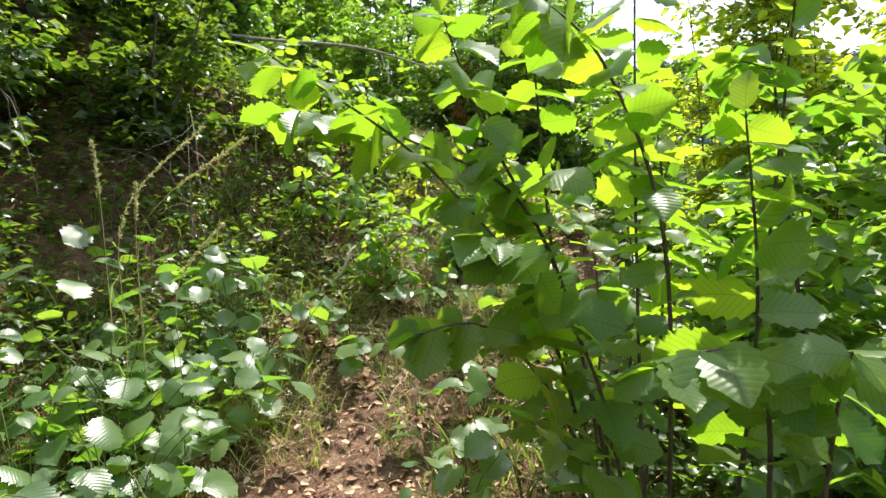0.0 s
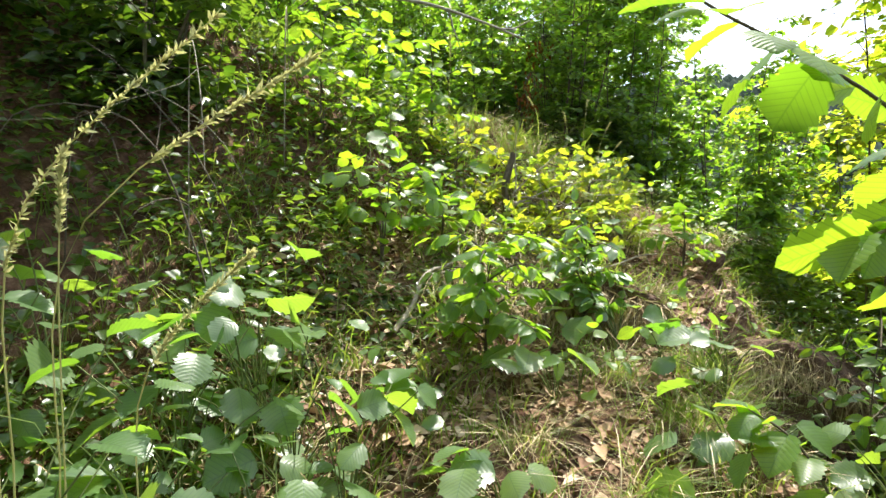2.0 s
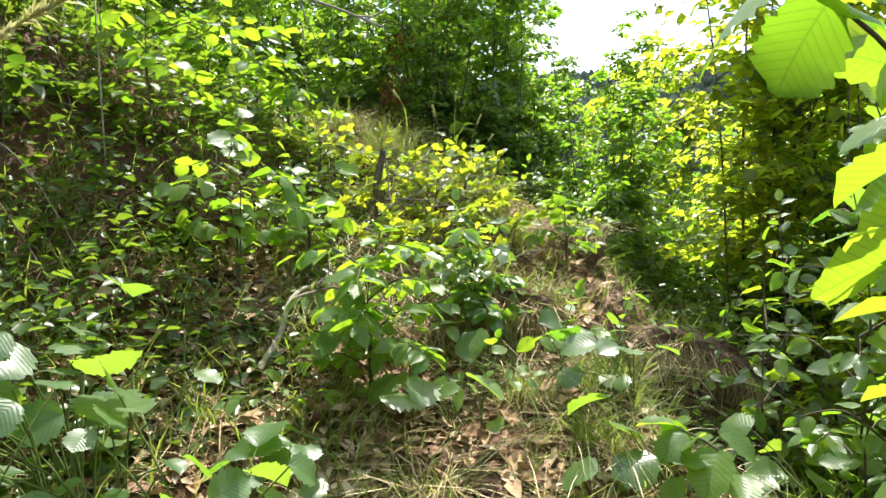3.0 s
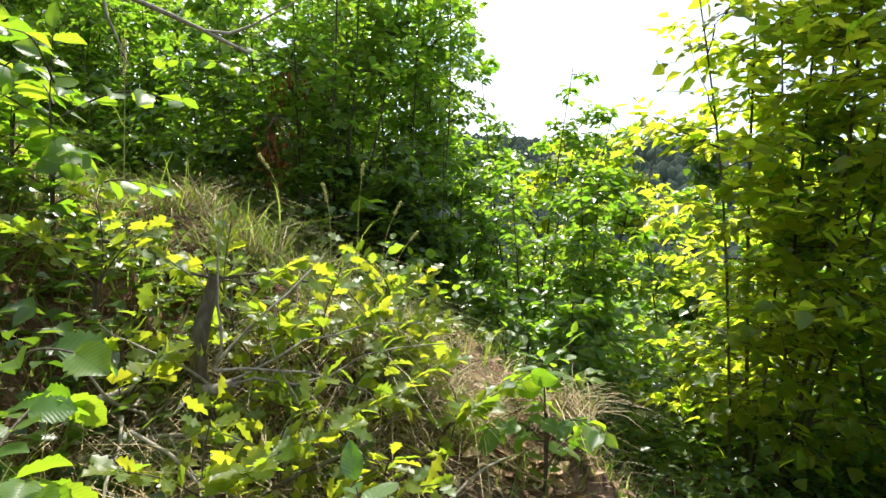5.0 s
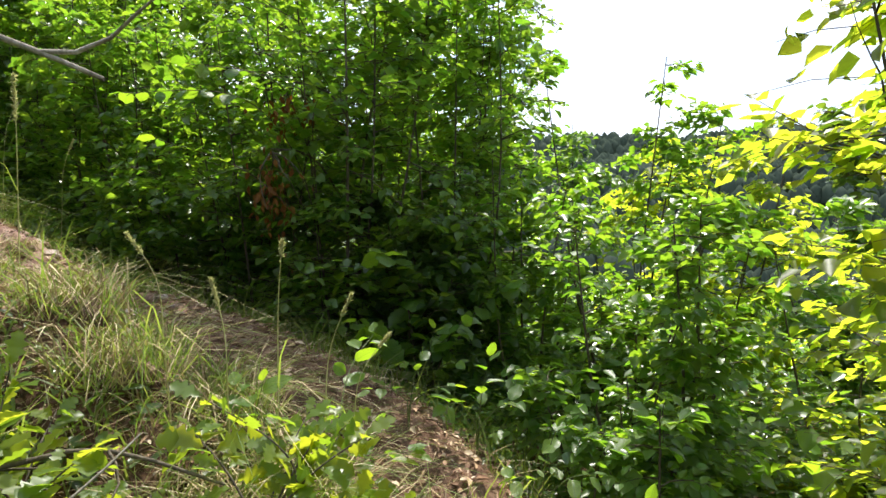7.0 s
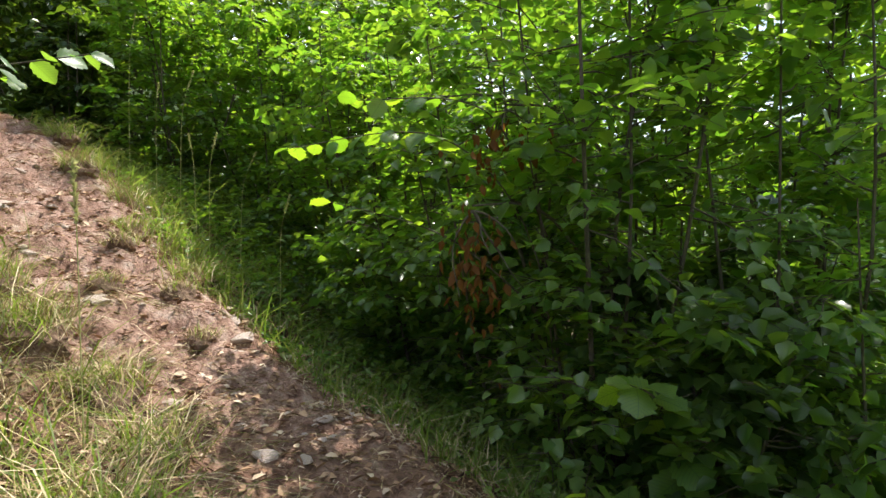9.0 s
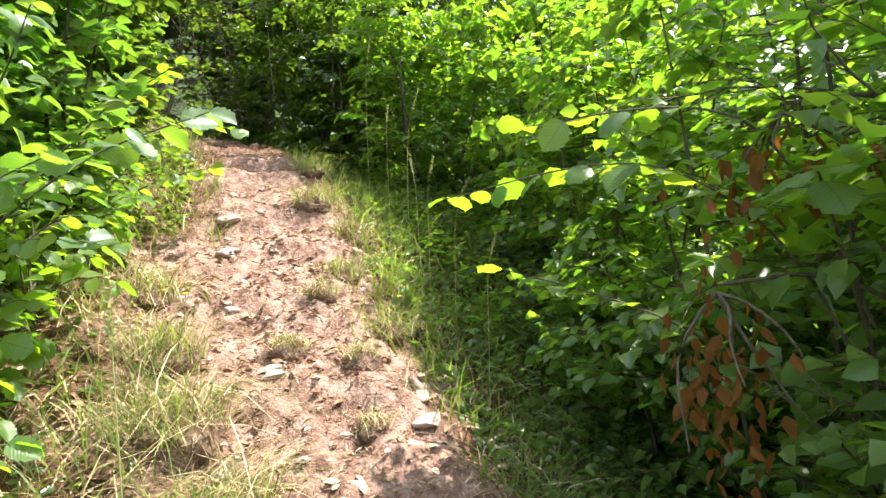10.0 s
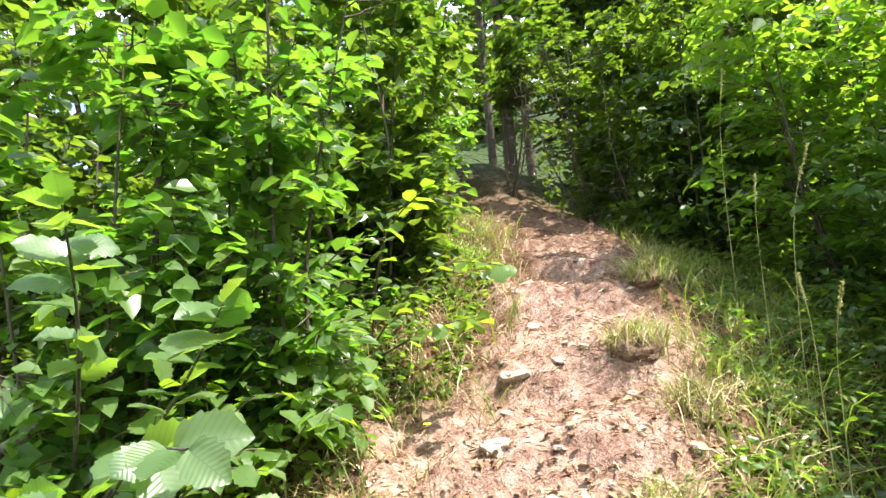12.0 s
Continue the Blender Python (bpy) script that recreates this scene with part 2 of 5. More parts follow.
def leaf_shape(rows, cols, width, serrate=0.0, fold=0.25, droop=0.25, widest=0.42, lobes=0):
    """One leaf of length 1 along +y, with its midrib on x = 0: verts, quads, uvs."""
    vs, uv = [], []
    for j in range(rows + 1):
        y = j / rows
        peak = math.sin(math.pi * y ** (math.log(0.5) / math.log(widest)))
        w = 0.5 * width * (max(peak, 0.0) ** 0.75 + (0.03 if j < rows else 0))
        if lobes:
            w *= 1 - 0.5 * (0.5 + 0.5 * math.cos(2 * math.pi * lobes * y))
        elif serrate and 0 < j < rows:
            w *= 1 + serrate * (1 if j % 2 else -1)
        for c in range(cols + 1):
            u = 2 * c / cols - 1
            x = u * w
            z = fold * abs(x) - droop * y * y * 0.5 + 0.03 * math.sin(9 * y) * abs(u)
            vs.append((x, y, z))
            uv.append((x, y))
    fs = [(a, a + 1, a + cols + 2, a + cols + 1) for j in range(rows) for c in range(cols) for a in [j * (cols + 1) + c]]
    return np.array(vs), np.array(fs), np.array(uv)


def toothed_leaf(seed, width=0.95, rows=20, cols=4, fold=0.2, droop=0.35, curl=0.25, tip=0.5):
    """A broad, coarsely toothed leaf with a notched base and a short point, along +y."""
    rs = np.random.RandomState(seed)
    ph, twist = rs.rand(3), rs.normal(0, 0.16)
    vs, uv = [], []
    for j in range(rows + 1):
        y = j / rows
        w = 0.5 * width * max(1 - abs(2 * y ** 0.88 - 1) ** 2.5, 0.0) ** 0.62
        w *= 1 - tip * np.clip((y - 0.8) / 0.2, 0, 1) ** 0.8
        for c in range(cols + 1):
            u = 2 * c / cols - 1
            big = (j / 4.0 + ph[0 if u < 0 else 1]) % 1.0
            tooth = 1 + (0.06 if j % 2 else -0.06) + 0.26 * (0.5 - big)
            x = u * w * (1 + (tooth - 1) * abs(u) ** 2)
            yy = y - 0.1 * abs(u) * (1 - y) ** 4
            z = fold * abs(x) - curl * x * x - 0.5 * droop * y * y + twist * x * y + 0.028 * math.sin(8 * y + 6 * ph[2]) * u * u
            vs.append((x, yy, z))
            uv.append((x, y))
    fs = [(a, a + 1, a + cols + 2, a + cols + 1) for j in range(rows) for c in range(cols) for a in [j * (cols + 1) + c]]
    return np.array(vs), np.array(fs), np.array(uv)


def simple_leaf(width, fold=0.3, droop=0.2):
    """A leaf of two folded quads."""
    w = width / 2
    vs = np.array([(0, 0, 0), (w, 0.34, fold * w), (w * 0.62, 0.76, fold * w - droop * 0.3), (0, 1.04, -droop * 0.6), (-w * 0.62, 0.76, fold * w - droop * 0.3), (-w, 0.34, fold * w)])
    return vs, np.array([(0, 1, 2, 3), (0, 3, 4, 5)]), vs[:, :2].copy()


BROAD = simple_leaf(0.82)
OVAL = simple_leaf(0.6)
NARROW = simple_leaf(0.16, 0.2, 0.4)
ROUND_FINE = [toothed_leaf(1, 0.86, fold=0.25, droop=0.3, curl=0.2), toothed_leaf(2, 0.92, fold=0.1, droop=0.6, curl=0.4), toothed_leaf(3, 0.82, fold=0.4, droop=0.45, curl=0.1)]
HEART_FINE = [toothed_leaf(4, 1.02, fold=0.2, droop=0.4, curl=0.3), toothed_leaf(5, 1.05, fold=0.35, droop=0.7, curl=0.2), toothed_leaf(6, 0.95, fold=0.5, droop=0.3, curl=0.5), toothed_leaf(7, 1.0, fold=-0.1, droop=0.55, curl=0.3)]
OVAL_FINE = [leaf_shape(12, 4, w, 0.05, f, d, 0.42) for w, f, d in ((0.6, 0.2, 0.25), (0.54, 0.4, 0.5), (0.66, 0.1, 0.7))]
LOBED = [leaf_shape(18, 2, 0.68, 0, f, d, 0.58, 4) for f, d in ((0.1, 0.25), (0.2, 0.5), (0.35, 0.4))]


def leaf_cloud(name, shape, pos, tip, nrm, size, material):
    """Many leaves in one mesh, each with its stalk end at pos."""
    tv, tf, tu = shape
    y = unit(tip)
    x = unit(np.cross(y, nrm))
    z = np.cross(x, y)
    s = np.asarray(size)[:, None, None]
    v = pos[:, None, :] + s * (x[:, None, :] * tv[None, :, 0:1] + y[:, None, :] * tv[None, :, 1:2] + z[:, None, :] * tv[None, :, 2:3])
    n, k = len(pos), len(tv)
    f = (tf[None] + (np.arange(n) * k)[:, None, None]).reshape(-1, tf.shape[1])
    return mesh_of(name, v.reshape(-1, 3), f, material, np.tile(tu, (n, 1)))


def tubes(name, lines, material, sides=6):
    """Tapered round limbs in one mesh. lines: pairs of points (n, 3) and radii (n)."""
    vs, fs, base = [], [], 0
    ang = np.linspace(0, 2 * math.pi, sides, endpoint=False)
    for pts, rad in lines:
        pts = np.asarray(pts, float)
        tan = unit(np.gradient(pts, axis=0))
        ref = np.where(np.abs(tan[:, 2:3]) > 0.9, np.array([[1.0, 0, 0]]), np.array([[0, 0, 1.0]]))
        a = unit(np.cross(tan, ref))
        b = np.cross(tan, a)
        ring = pts[:, None] + np.asarray(rad)[:, None, None] * (np.cos(ang)[None, :, None] * a[:, None] + np.sin(ang)[None, :, None] * b[:, None])
        n = len(pts)
        i = np.arange(n - 1)[:, None] * sides
        j = np.arange(sides)[None]
        q = np.stack([i + j, i + (j + 1) % sides, i + sides + (j + 1) % sides, i + sides + j], -1).reshape(-1, 4)
        vs.append(ring.reshape(-1, 3))
        fs.append(q + base)
        base += n * sides
    return mesh_of(name, np.concatenate(vs), np.concatenate(fs), material, smooth=True)


def curve_through(pts, n):
    """n points on a smooth line through the given ones."""
    pts = np.asarray(pts, float)
    t = np.linspace(0, len(pts) - 1, n)
    i = np.clip(t.astype(int), 0, len(pts) - 2)
    u = (t - i)[:, None]
    p0, p1, p2, p3 = (pts[np.clip(i + k, 0, len(pts) - 1)] for k in (-1, 0, 1, 2))
    return 0.5 * (2 * p1 + (p2 - p0) * u + (2 * p0 - 5 * p1 + 4 * p2 - p3) * u ** 2 + (3 * p1 - p0 - 3 * p2 + p3) * u ** 3)


def thing(name, at, label, category, group=""):
    e = new(name)
    e.location = at
    e.empty_display_size = 0.1
    return tagged(e, label, category, group)


# ---- the lie of the land ----
TRAIL = curve_through([(0.3, -7, -0.35), (0.1, -2, -0.12), (0.0, 0, -0.06), (-0.45, 1.2, -0.06), (-0.58, 2.2, -0.04), (-0.45, 2.9, 0.06), (-0.1, 3.65, 0.32),
                       (0.4, 4.4, 0.50), (0.75, 5.2, 0.64), (0.82, 6.0, 0.90), (0.66, 6.75, 1.14), (0.25, 7.3, 1.34), (-0.35, 7.75, 1.57), (-0.95, 8.0, 1.74),
                       (-1.75, 8.2, 2.15), (-2.5, 8.4, 2.51), (-3.2, 8.8, 2.87), (-4.1, 9.17, 3.34), (-5.2, 9.45, 3.66), (-6.2, 9.55, 3.9), (-7.6, 9.6, 4.25), (-11, 9.7, 5.5)], 150)
T_TAN = unit(np.gradient(TRAIL, axis=0) * np.array([1, 1, 0]))
T_RISE = np.gradient(TRAIL[:, 2]) / np.maximum(np.linalg.norm(np.gradient(TRAIL, axis=0)[:, :2], axis=1), 1e-6)


def step(a, b, v):
    t = np.clip((v - a) / (b - a), 0, 1)
    return t * t * (3 - 2 * t)


def waves(x, y, size, seed):
    """A cheap smooth noise of about -1 to 1."""
    r = np.random.RandomState(seed)
    s = np.zeros_like(x)
    for k in range(7):
        a, f, p = r.rand() * 2 * math.pi, (0.6 + 0.9 * r.rand()) / size, r.rand() * 6.28
        s = s + np.sin((x * math.cos(a) + y * math.sin(a)) * f * 2 * math.pi + p)
    return s / 3.2


def trail_gap(x, y):
    """Distance to the middle of the trail."""
    x, y = np.asarray(x, float).ravel(), np.asarray(y, float).ravel()
    out = np.empty(len(x))
    for s in range(0, len(x), 20000):
        d = (x[s:s + 20000, None] - TRAIL[None, :, 0]) ** 2 + (y[s:s + 20000, None] - TRAIL[None, :, 1]) ** 2
        out[s:s + 20000] = np.sqrt(d.min(1))
    return out


INNER = curve_through([(0.1, 7.0), (-0.35, 7.3), (-1.0, 7.55), (-2.0, 7.75), (-3.0, 8.15)], 40)


def bare_gap(x, y):
    """Distance to the middle of the bare soil: the trail, and the trodden bank inside its bend."""
    x, y = np.asarray(x, float).ravel(), np.asarray(y, float).ravel()
    inner = np.empty(len(x))
    for k in range(0, len(x), 20000):
        d = (x[k:k + 20000, None] - INNER[None, :, 0]) ** 2 + (y[k:k + 20000, None] - INNER[None, :, 1]) ** 2
        inner[k:k + 20000] = np.sqrt(d.min(1))
    return np.minimum(trail_gap(x, y), inner + 0.22)


def height(x, y, rough=True):
    shape = np.shape(x)
    x, y = np.asarray(x, float).ravel(), np.asarray(y, float).ravel()
    z = np.empty(len(x))
    for s in range(0, len(x), 20000):
        X, Y = x[s:s + 20000, None], y[s:s + 20000, None]
        dx, dy = X - TRAIL[None, :, 0], Y - TRAIL[None, :, 1]
        along = dx * T_TAN[None, :, 0] + dy * T_TAN[None, :, 1]
        side = dy * T_TAN[None, :, 0] - dx * T_TAN[None, :, 1]
        w = 1 / (dx * dx + dy * dy + 0.03) ** 2.6
        up = np.clip(side - 0.40, 0, None)
        dn = np.clip(-side - 0.30, 0, None)
        cut = 0.55 + 0.75 * step(4.4, 5.4, TRAIL[None, :, 1]) * (1 - step(6.4, 7.4, TRAIL[None, :, 1]))
        low = step(2.2, 4.8, TRAIL[None, :, 1]) * 0.75 + 0.25
        prof = 0.22 * np.minimum(up, 1.4) + 0.36 * np.clip(up - 1.4, 0, 4) + 0.2 * np.clip(up - 5.4, 0, 20) - low * (cut * np.minimum(dn, 0.65) + 0.25 * np.clip(dn - 0.65, 0, 5)) - 0.1 * np.clip(dn - 5.6, 0, 20)
        e = TRAIL[None, :, 2] + T_RISE[None] * np.clip(along, -1, 1) + prof
        z[s:s + 20000] = (w * e).sum(1) / w.sum(1)
    z = z - 0.6 * step(0.0, 0.26, x - 0.52 - 0.46 * step(4.5, 5.1, y)) * (1 - step(5.55, 5.8, y + 0.14 * waves(x, y, 0.5, 12))) * step(3.3, 4.2, y)
    z = z + 0.17 * np.exp(-(((x + y - 6.35) / 0.36) ** 2)) * step(-1.2, -0.5, x) * (1 - step(0.3, 0.62, x)) * (1 - step(0.9, 1.5, np.abs(x + 0.1)))
    gap = trail_gap(x, y)
    far = np.hypot(x - 0, y - 6)
    p, q = x * 0.45 + (y - 6) * 0.89, -x * 0.89 + (y - 6) * 0.45
    land = -14 * step(8, 90, p) + 82 * step(190, 420, p + 0.18 * q) * (1 - 0.28 * step(-60, 90, q)) + (0.22 + 0.26 * step(0, 14, q) * (1 - step(18, 45, far))) * np.clip(q, -30, 60) + 4 * waves(x, y, 130, 5) * step(60, 200, far)
    k = step(9, 26, far)
    z = z * (1 - k) + (land + 0.5) * k
    if rough:
        # trodden steps on the steep part
        run = (-x * 0.93 + y * 0.36 + 0.1 * waves(x, y, 0.8, 21) + 0.05 * waves(x, y, 0.25, 22)) / 0.62
        saw = run - np.floor(run)
        z = z + 0.09 * (np.where(saw < 0.82, 0.5 - saw / 0.82, (saw - 0.82) / 0.18 - 0.5)) * -1.0 * (1 - step(0.35, 0.6, gap)) * step(7.4, 7.9, y) * step(0.2, 1.0, -x) * -1.0
        near = 1 - step(10, 16, far)
        z = z + near * (0.05 * waves(x, y, 1.1, 1) * step(0.3, 1.0, gap) + 0.022 * waves(x, y, 0.35, 2) + 0.015 * waves(x, y, 0.13, 3) + 0.007 * waves(x, y, 0.06, 4))
    return z.reshape(shape)


def trail_side(x, y):
    """Positive on the rising side of the trail."""
    i = np.array([np.argmin((TRAIL[:, 0] - a) ** 2 + (TRAIL[:, 1] - b) ** 2) for a, b in zip(x, y)], int)
    return (y - TRAIL[i, 1]) * T_TAN[i, 0] - (x - TRAIL[i, 0]) * T_TAN[i, 1]


def drop(x, y):
    return float(height(np.array([x]), np.array([y]), True)[0])


def axis(lo, hi, pitch, out):
    core = np.arange(lo, hi + 1e-6, pitch)
    grow = np.cumsum(pitch * 1.22 ** np.arange(1, out))
    return np.concatenate([(lo - grow)[::-1], core, hi + grow])


def build_ground():
    gx, gy = axis(-6.2, 3.4, 0.04, 46), axis(0.6, 11.0, 0.04, 46)
    X, Y = np.meshgrid(gx, gy)
    Z = height(X, Y)
    nx, ny = len(gx), len(gy)
    i = (np.arange(ny - 1)[:, None] * nx + np.arange(nx - 1)[None]).ravel()
    f = np.stack([i, i + 1, i + nx + 1, i + nx], -1)
    me = mesh_of("ground", np.stack([X.ravel(), Y.ravel(), Z.ravel()], -1), f, SOIL, smooth=True)
    gap = bare_gap(X, Y)
    edge = gap + 0.16 * waves(X.ravel(), Y.ravel(), 0.7, 8) + 0.07 * waves(X.ravel(), Y.ravel(), 0.2, 9)
    along = Y.ravel() - 0.35 * X.ravel()
    wide = 0.30 + 0.26 * step(5.6, 7.8, along) - 0.27 * (1 - step(-4.8, -2.8, X.ravel()))
    # pale trodden tone held back before the bend: overgrown soil, and shade put into colour
    tr = (1 - step(wide - 0.12, wide + 0.16, edge)) * (0.15 + 0.85 * step(7.3, 9.0, along))
    # pale tone falls to a quarter towards the far end
    tr = tr * (0.25 + 0.75 * step(-5.6, -4.4, X.ravel()))
    face = step(0.95, 1.15, X.ravel()) * (1 - step(1.75, 2.0, X.ravel())) * step(4.9, 5.2, Y.ravel()) * (1 - step(5.95, 6.15, Y.ravel()))
    tr = np.maximum(tr, 0.45 * face)
    me.attributes.new("trodden", "FLOAT", "POINT").data.foreach_set("value", tr.astype(np.float32))
    d = np.hypot(X.ravel(), Y.ravel() - 6)
    me.attributes.new("wooded", "FLOAT", "POINT").data.foreach_set("value", step(7, 13, d).astype(np.float32))
    return tagged(new("ground", me), "sloping red-brown soil with a trodden footpath", "ground", kind="structure")


ground = build_ground()


# ---- shrubs and trees ----
def limb(rs, base, way, length, n=7, bend=0.25, rise=0.15):
    """A curved limb from base: points."""
    way = np.asarray(way, float)
    way = way / np.linalg.norm(way)
    pts, p, d = [np.asarray(base, float)], np.asarray(base, float), way
    for k in range(n - 1):
        d = unit(d + rs.normal(0, bend / n ** 0.5, 3) + np.array([0, 0, rise / n]))
        p = p + d * length / (n - 1)
        pts.append(p)
    return np.array(pts)


def shrub(name, x, y, tall, spread, stems, branches, leaves, leaf, material, label, category, seed, shape=BROAD, bark=BARK, lean=(0, 0), clear=0.03,
          thick=0.014, twig=0.55, group="", upright=0.4, loose=0.07, keep_off=0.0):
    """A many-stemmed shrub or a tree: stems, branches and a crown of single leaves. keep_off: metres kept clear beside the trail."""
    rs = np.random.RandomState(seed)
    z0 = drop(x, y)
    e = thing(name, (x, y, z0), label, category, group)
    lp, lt, ln, twigs = [], [], [], []
    for s in range(stems):
        a = rs.rand() * 6.283 + s * 6.283 / stems
        r = spread * (0.35 + 0.65 * rs.rand()) if stems > 1 else 0.1
        top = np.array([math.cos(a) * r + lean[0], math.sin(a) * r + lean[1], tall * (0.75 + 0.25 * rs.rand())])
        foot = np.array([math.cos(a), math.sin(a), 0]) * 0.12 * (stems > 1) + np.array([0, 0, -0.06])
        mid = foot * 0.6 + top * np.array([0.55, 0.55, 0.42]) + rs.normal(0, 0.05 * tall ** 0.5, 3)
        pts = curve_through([foot, mid, top], 12)
        rad = np.linspace(thick, thick * 0.2, 12) * (0.8 + 0.4 * rs.rand())
        part("stem" if stems > 1 else "trunk", tubes("stem", [(pts, rad)], bark), e)
        for b in range(branches):
            u = clear + (1 - clear) * (rs.rand() ** 0.85)
            k = min(int(u * 11), 10)
            p = pts[k] + (pts[k + 1] - pts[k]) * (u * 11 - k)
            aa = rs.rand() * 6.283
            way = np.array([math.cos(aa), math.sin(aa), upright * (rs.rand() * 1.3 - 0.15)])
            L = spread * twig * (0.5 + 0.7 * rs.rand()) * (1.2 - 0.6 * u)
            line = limb(rs, p, way, max(L, 0.15), 6, 0.5, 0.1)
            twigs.append((line, np.linspace(thick * 0.34, thick * 0.08, 6)))
            # flat sprays: side twigs left and right of the branch, leaves set along them
            out = unit(line[-1] - line[0])
            flank = unit(np.cross(out, (0, 0, 1.0)))
            shoots = [line[1:]]
            for j in range(4):
                q0 = line[1 + j]
                d = unit(out * 0.75 + flank * (0.9 if j % 2 else -0.9) + np.array([0, 0, rs.normal(-0.05, 0.22)]))
                ll = max(L, 0.15) * (0.6 - 0.09 * j) * (0.7 + 0.5 * rs.rand())
                bow = np.linspace(0, 1, 5)[:, None]
                shoots.append(q0 + d * ll * bow - np.array([0, 0, 0.22 * ll]) * bow ** 2)
                twigs.append((shoots[-1][::2], np.linspace(thick * 0.16, thick * 0.05, 3)))
            lay = rs.normal(0, 0.22, 3) + np.array([0, 0, 1.0])
            n = max(leaves // 5, 3)
            for sh in shoots:
                t = (np.arange(n) + 0.6 * rs.rand(n)) / n * 0.98 * (len(sh) - 1) + 0.02
                i = np.minimum(t.astype(int), len(sh) - 2)
                q = sh[i] + (sh[i + 1] - sh[i]) * (t - i)[:, None]
                d = unit(sh[-1] - sh[0])
                f = unit(np.cross(d, lay)) * np.where(np.arange(n) % 2, 1.0, -1.0)[:, None]
                lp.append(q + rs.normal(0, loose * 0.35, (n, 3)))
                lt.append(f * 0.8 + d * 0.6 + rs.normal(0, 0.26, (n, 3)) + np.array([0, 0, -0.22]))
                ln.append(lay + rs.normal(0, 0.3, (n, 3)))
    lp, lt, ln = np.concatenate(lp), np.concatenate(lt), np.concatenate(ln)
    if keep_off:
        wx, wy, wz = lp[:, 0] + x, lp[:, 1] + y, lp[:, 2] + z0
        ok = (trail_gap(wx, wy) > keep_off + 0.25 * rs.rand(len(wx))) | (wz > 6.0)
        lp, lt, ln = lp[ok], lt[ok], ln[ok]
    part("twig_work", tubes("twig_work", twigs, bark, 4), e, kind="stuff")
    part("crown", leaf_cloud("crown", shape, lp, lt, ln, 1.2 * leaf * (0.55 + 0.7 * rs.rand(len(lp))), material), e, kind="stuff")
    return e


def arching(name, stems, fine, size, material, label, category, seed, bark=BARK, gap=0.055, start=0.3, thick=0.008, group="", droop=0.25, side=0.9, flat=0.35):
    """A plant of given stems, whose leaves are objects of their own, set alternately along each stem."""
    rs = np.random.RandomState(seed)
    x, y = stems[0][0][:2]
    base = np.array([x, y, drop(x, y)])
    e = thing(name, tuple(base), label, category, group)
    meshes = [mesh_of("leaf", v, f, material, u, True) for v, f, u in fine]
    for st in stems:
        n = 26
        pts = curve_through(st, n)
        if st is not stems[0] and pts[0][2] < 0.05 + drop(*pts[0][:2]) + 0.3:
            pts[0][2] = drop(*pts[0][:2]) - 0.03
        part("stem", tubes("stem", [(pts - base, np.linspace(thick, thick * 0.3, n))], bark), e)
        length = np.linalg.norm(np.diff(pts, axis=0), axis=1).sum()
        count = int(length * (1 - start) / gap)
        for k in range(count + 1):
            u = (start + (1 - start) * (k + 0.4 * rs.rand()) / max(count, 1)) * (n - 1)
            i = min(int(u), n - 2)
            p = pts[i] + (pts[i + 1] - pts[i]) * min(u - i, 1)
            d = unit(pts[i + 1] - pts[i])
            flank = unit(np.cross(d, (0, 0, 1.0))) * (1 if k % 2 else -1)
            if k == count:
                flank = d
            tip = unit(flank * side + d * 0.5 + rs.normal(0, 0.3, 3) + np.array([0, 0, -droop]))
            nr = np.array([0, 0, 1.0]) + rs.normal(0, flat, 3)
            xx = unit(np.cross(tip, nr))
            zz = np.cross(xx, tip)
            s = size * (0.6 + 0.55 * rs.rand()) * (0.75 + 0.25 * math.sin(3.1 * k / max(count, 1)))
            ob = new("leaf", meshes[rs.randint(len(meshes))])
            ob.parent = e
            q = p + tip * 0.012 - base
            ob.matrix_basis = Matrix(((xx[0] * s, tip[0] * s, zz[0] * s, q[0]), (xx[1] * s, tip[1] * s, zz[1] * s, q[1]), (xx[2] * s, tip[2] * s, zz[2] * s, q[2]), (0, 0, 0, 1)))
    return e


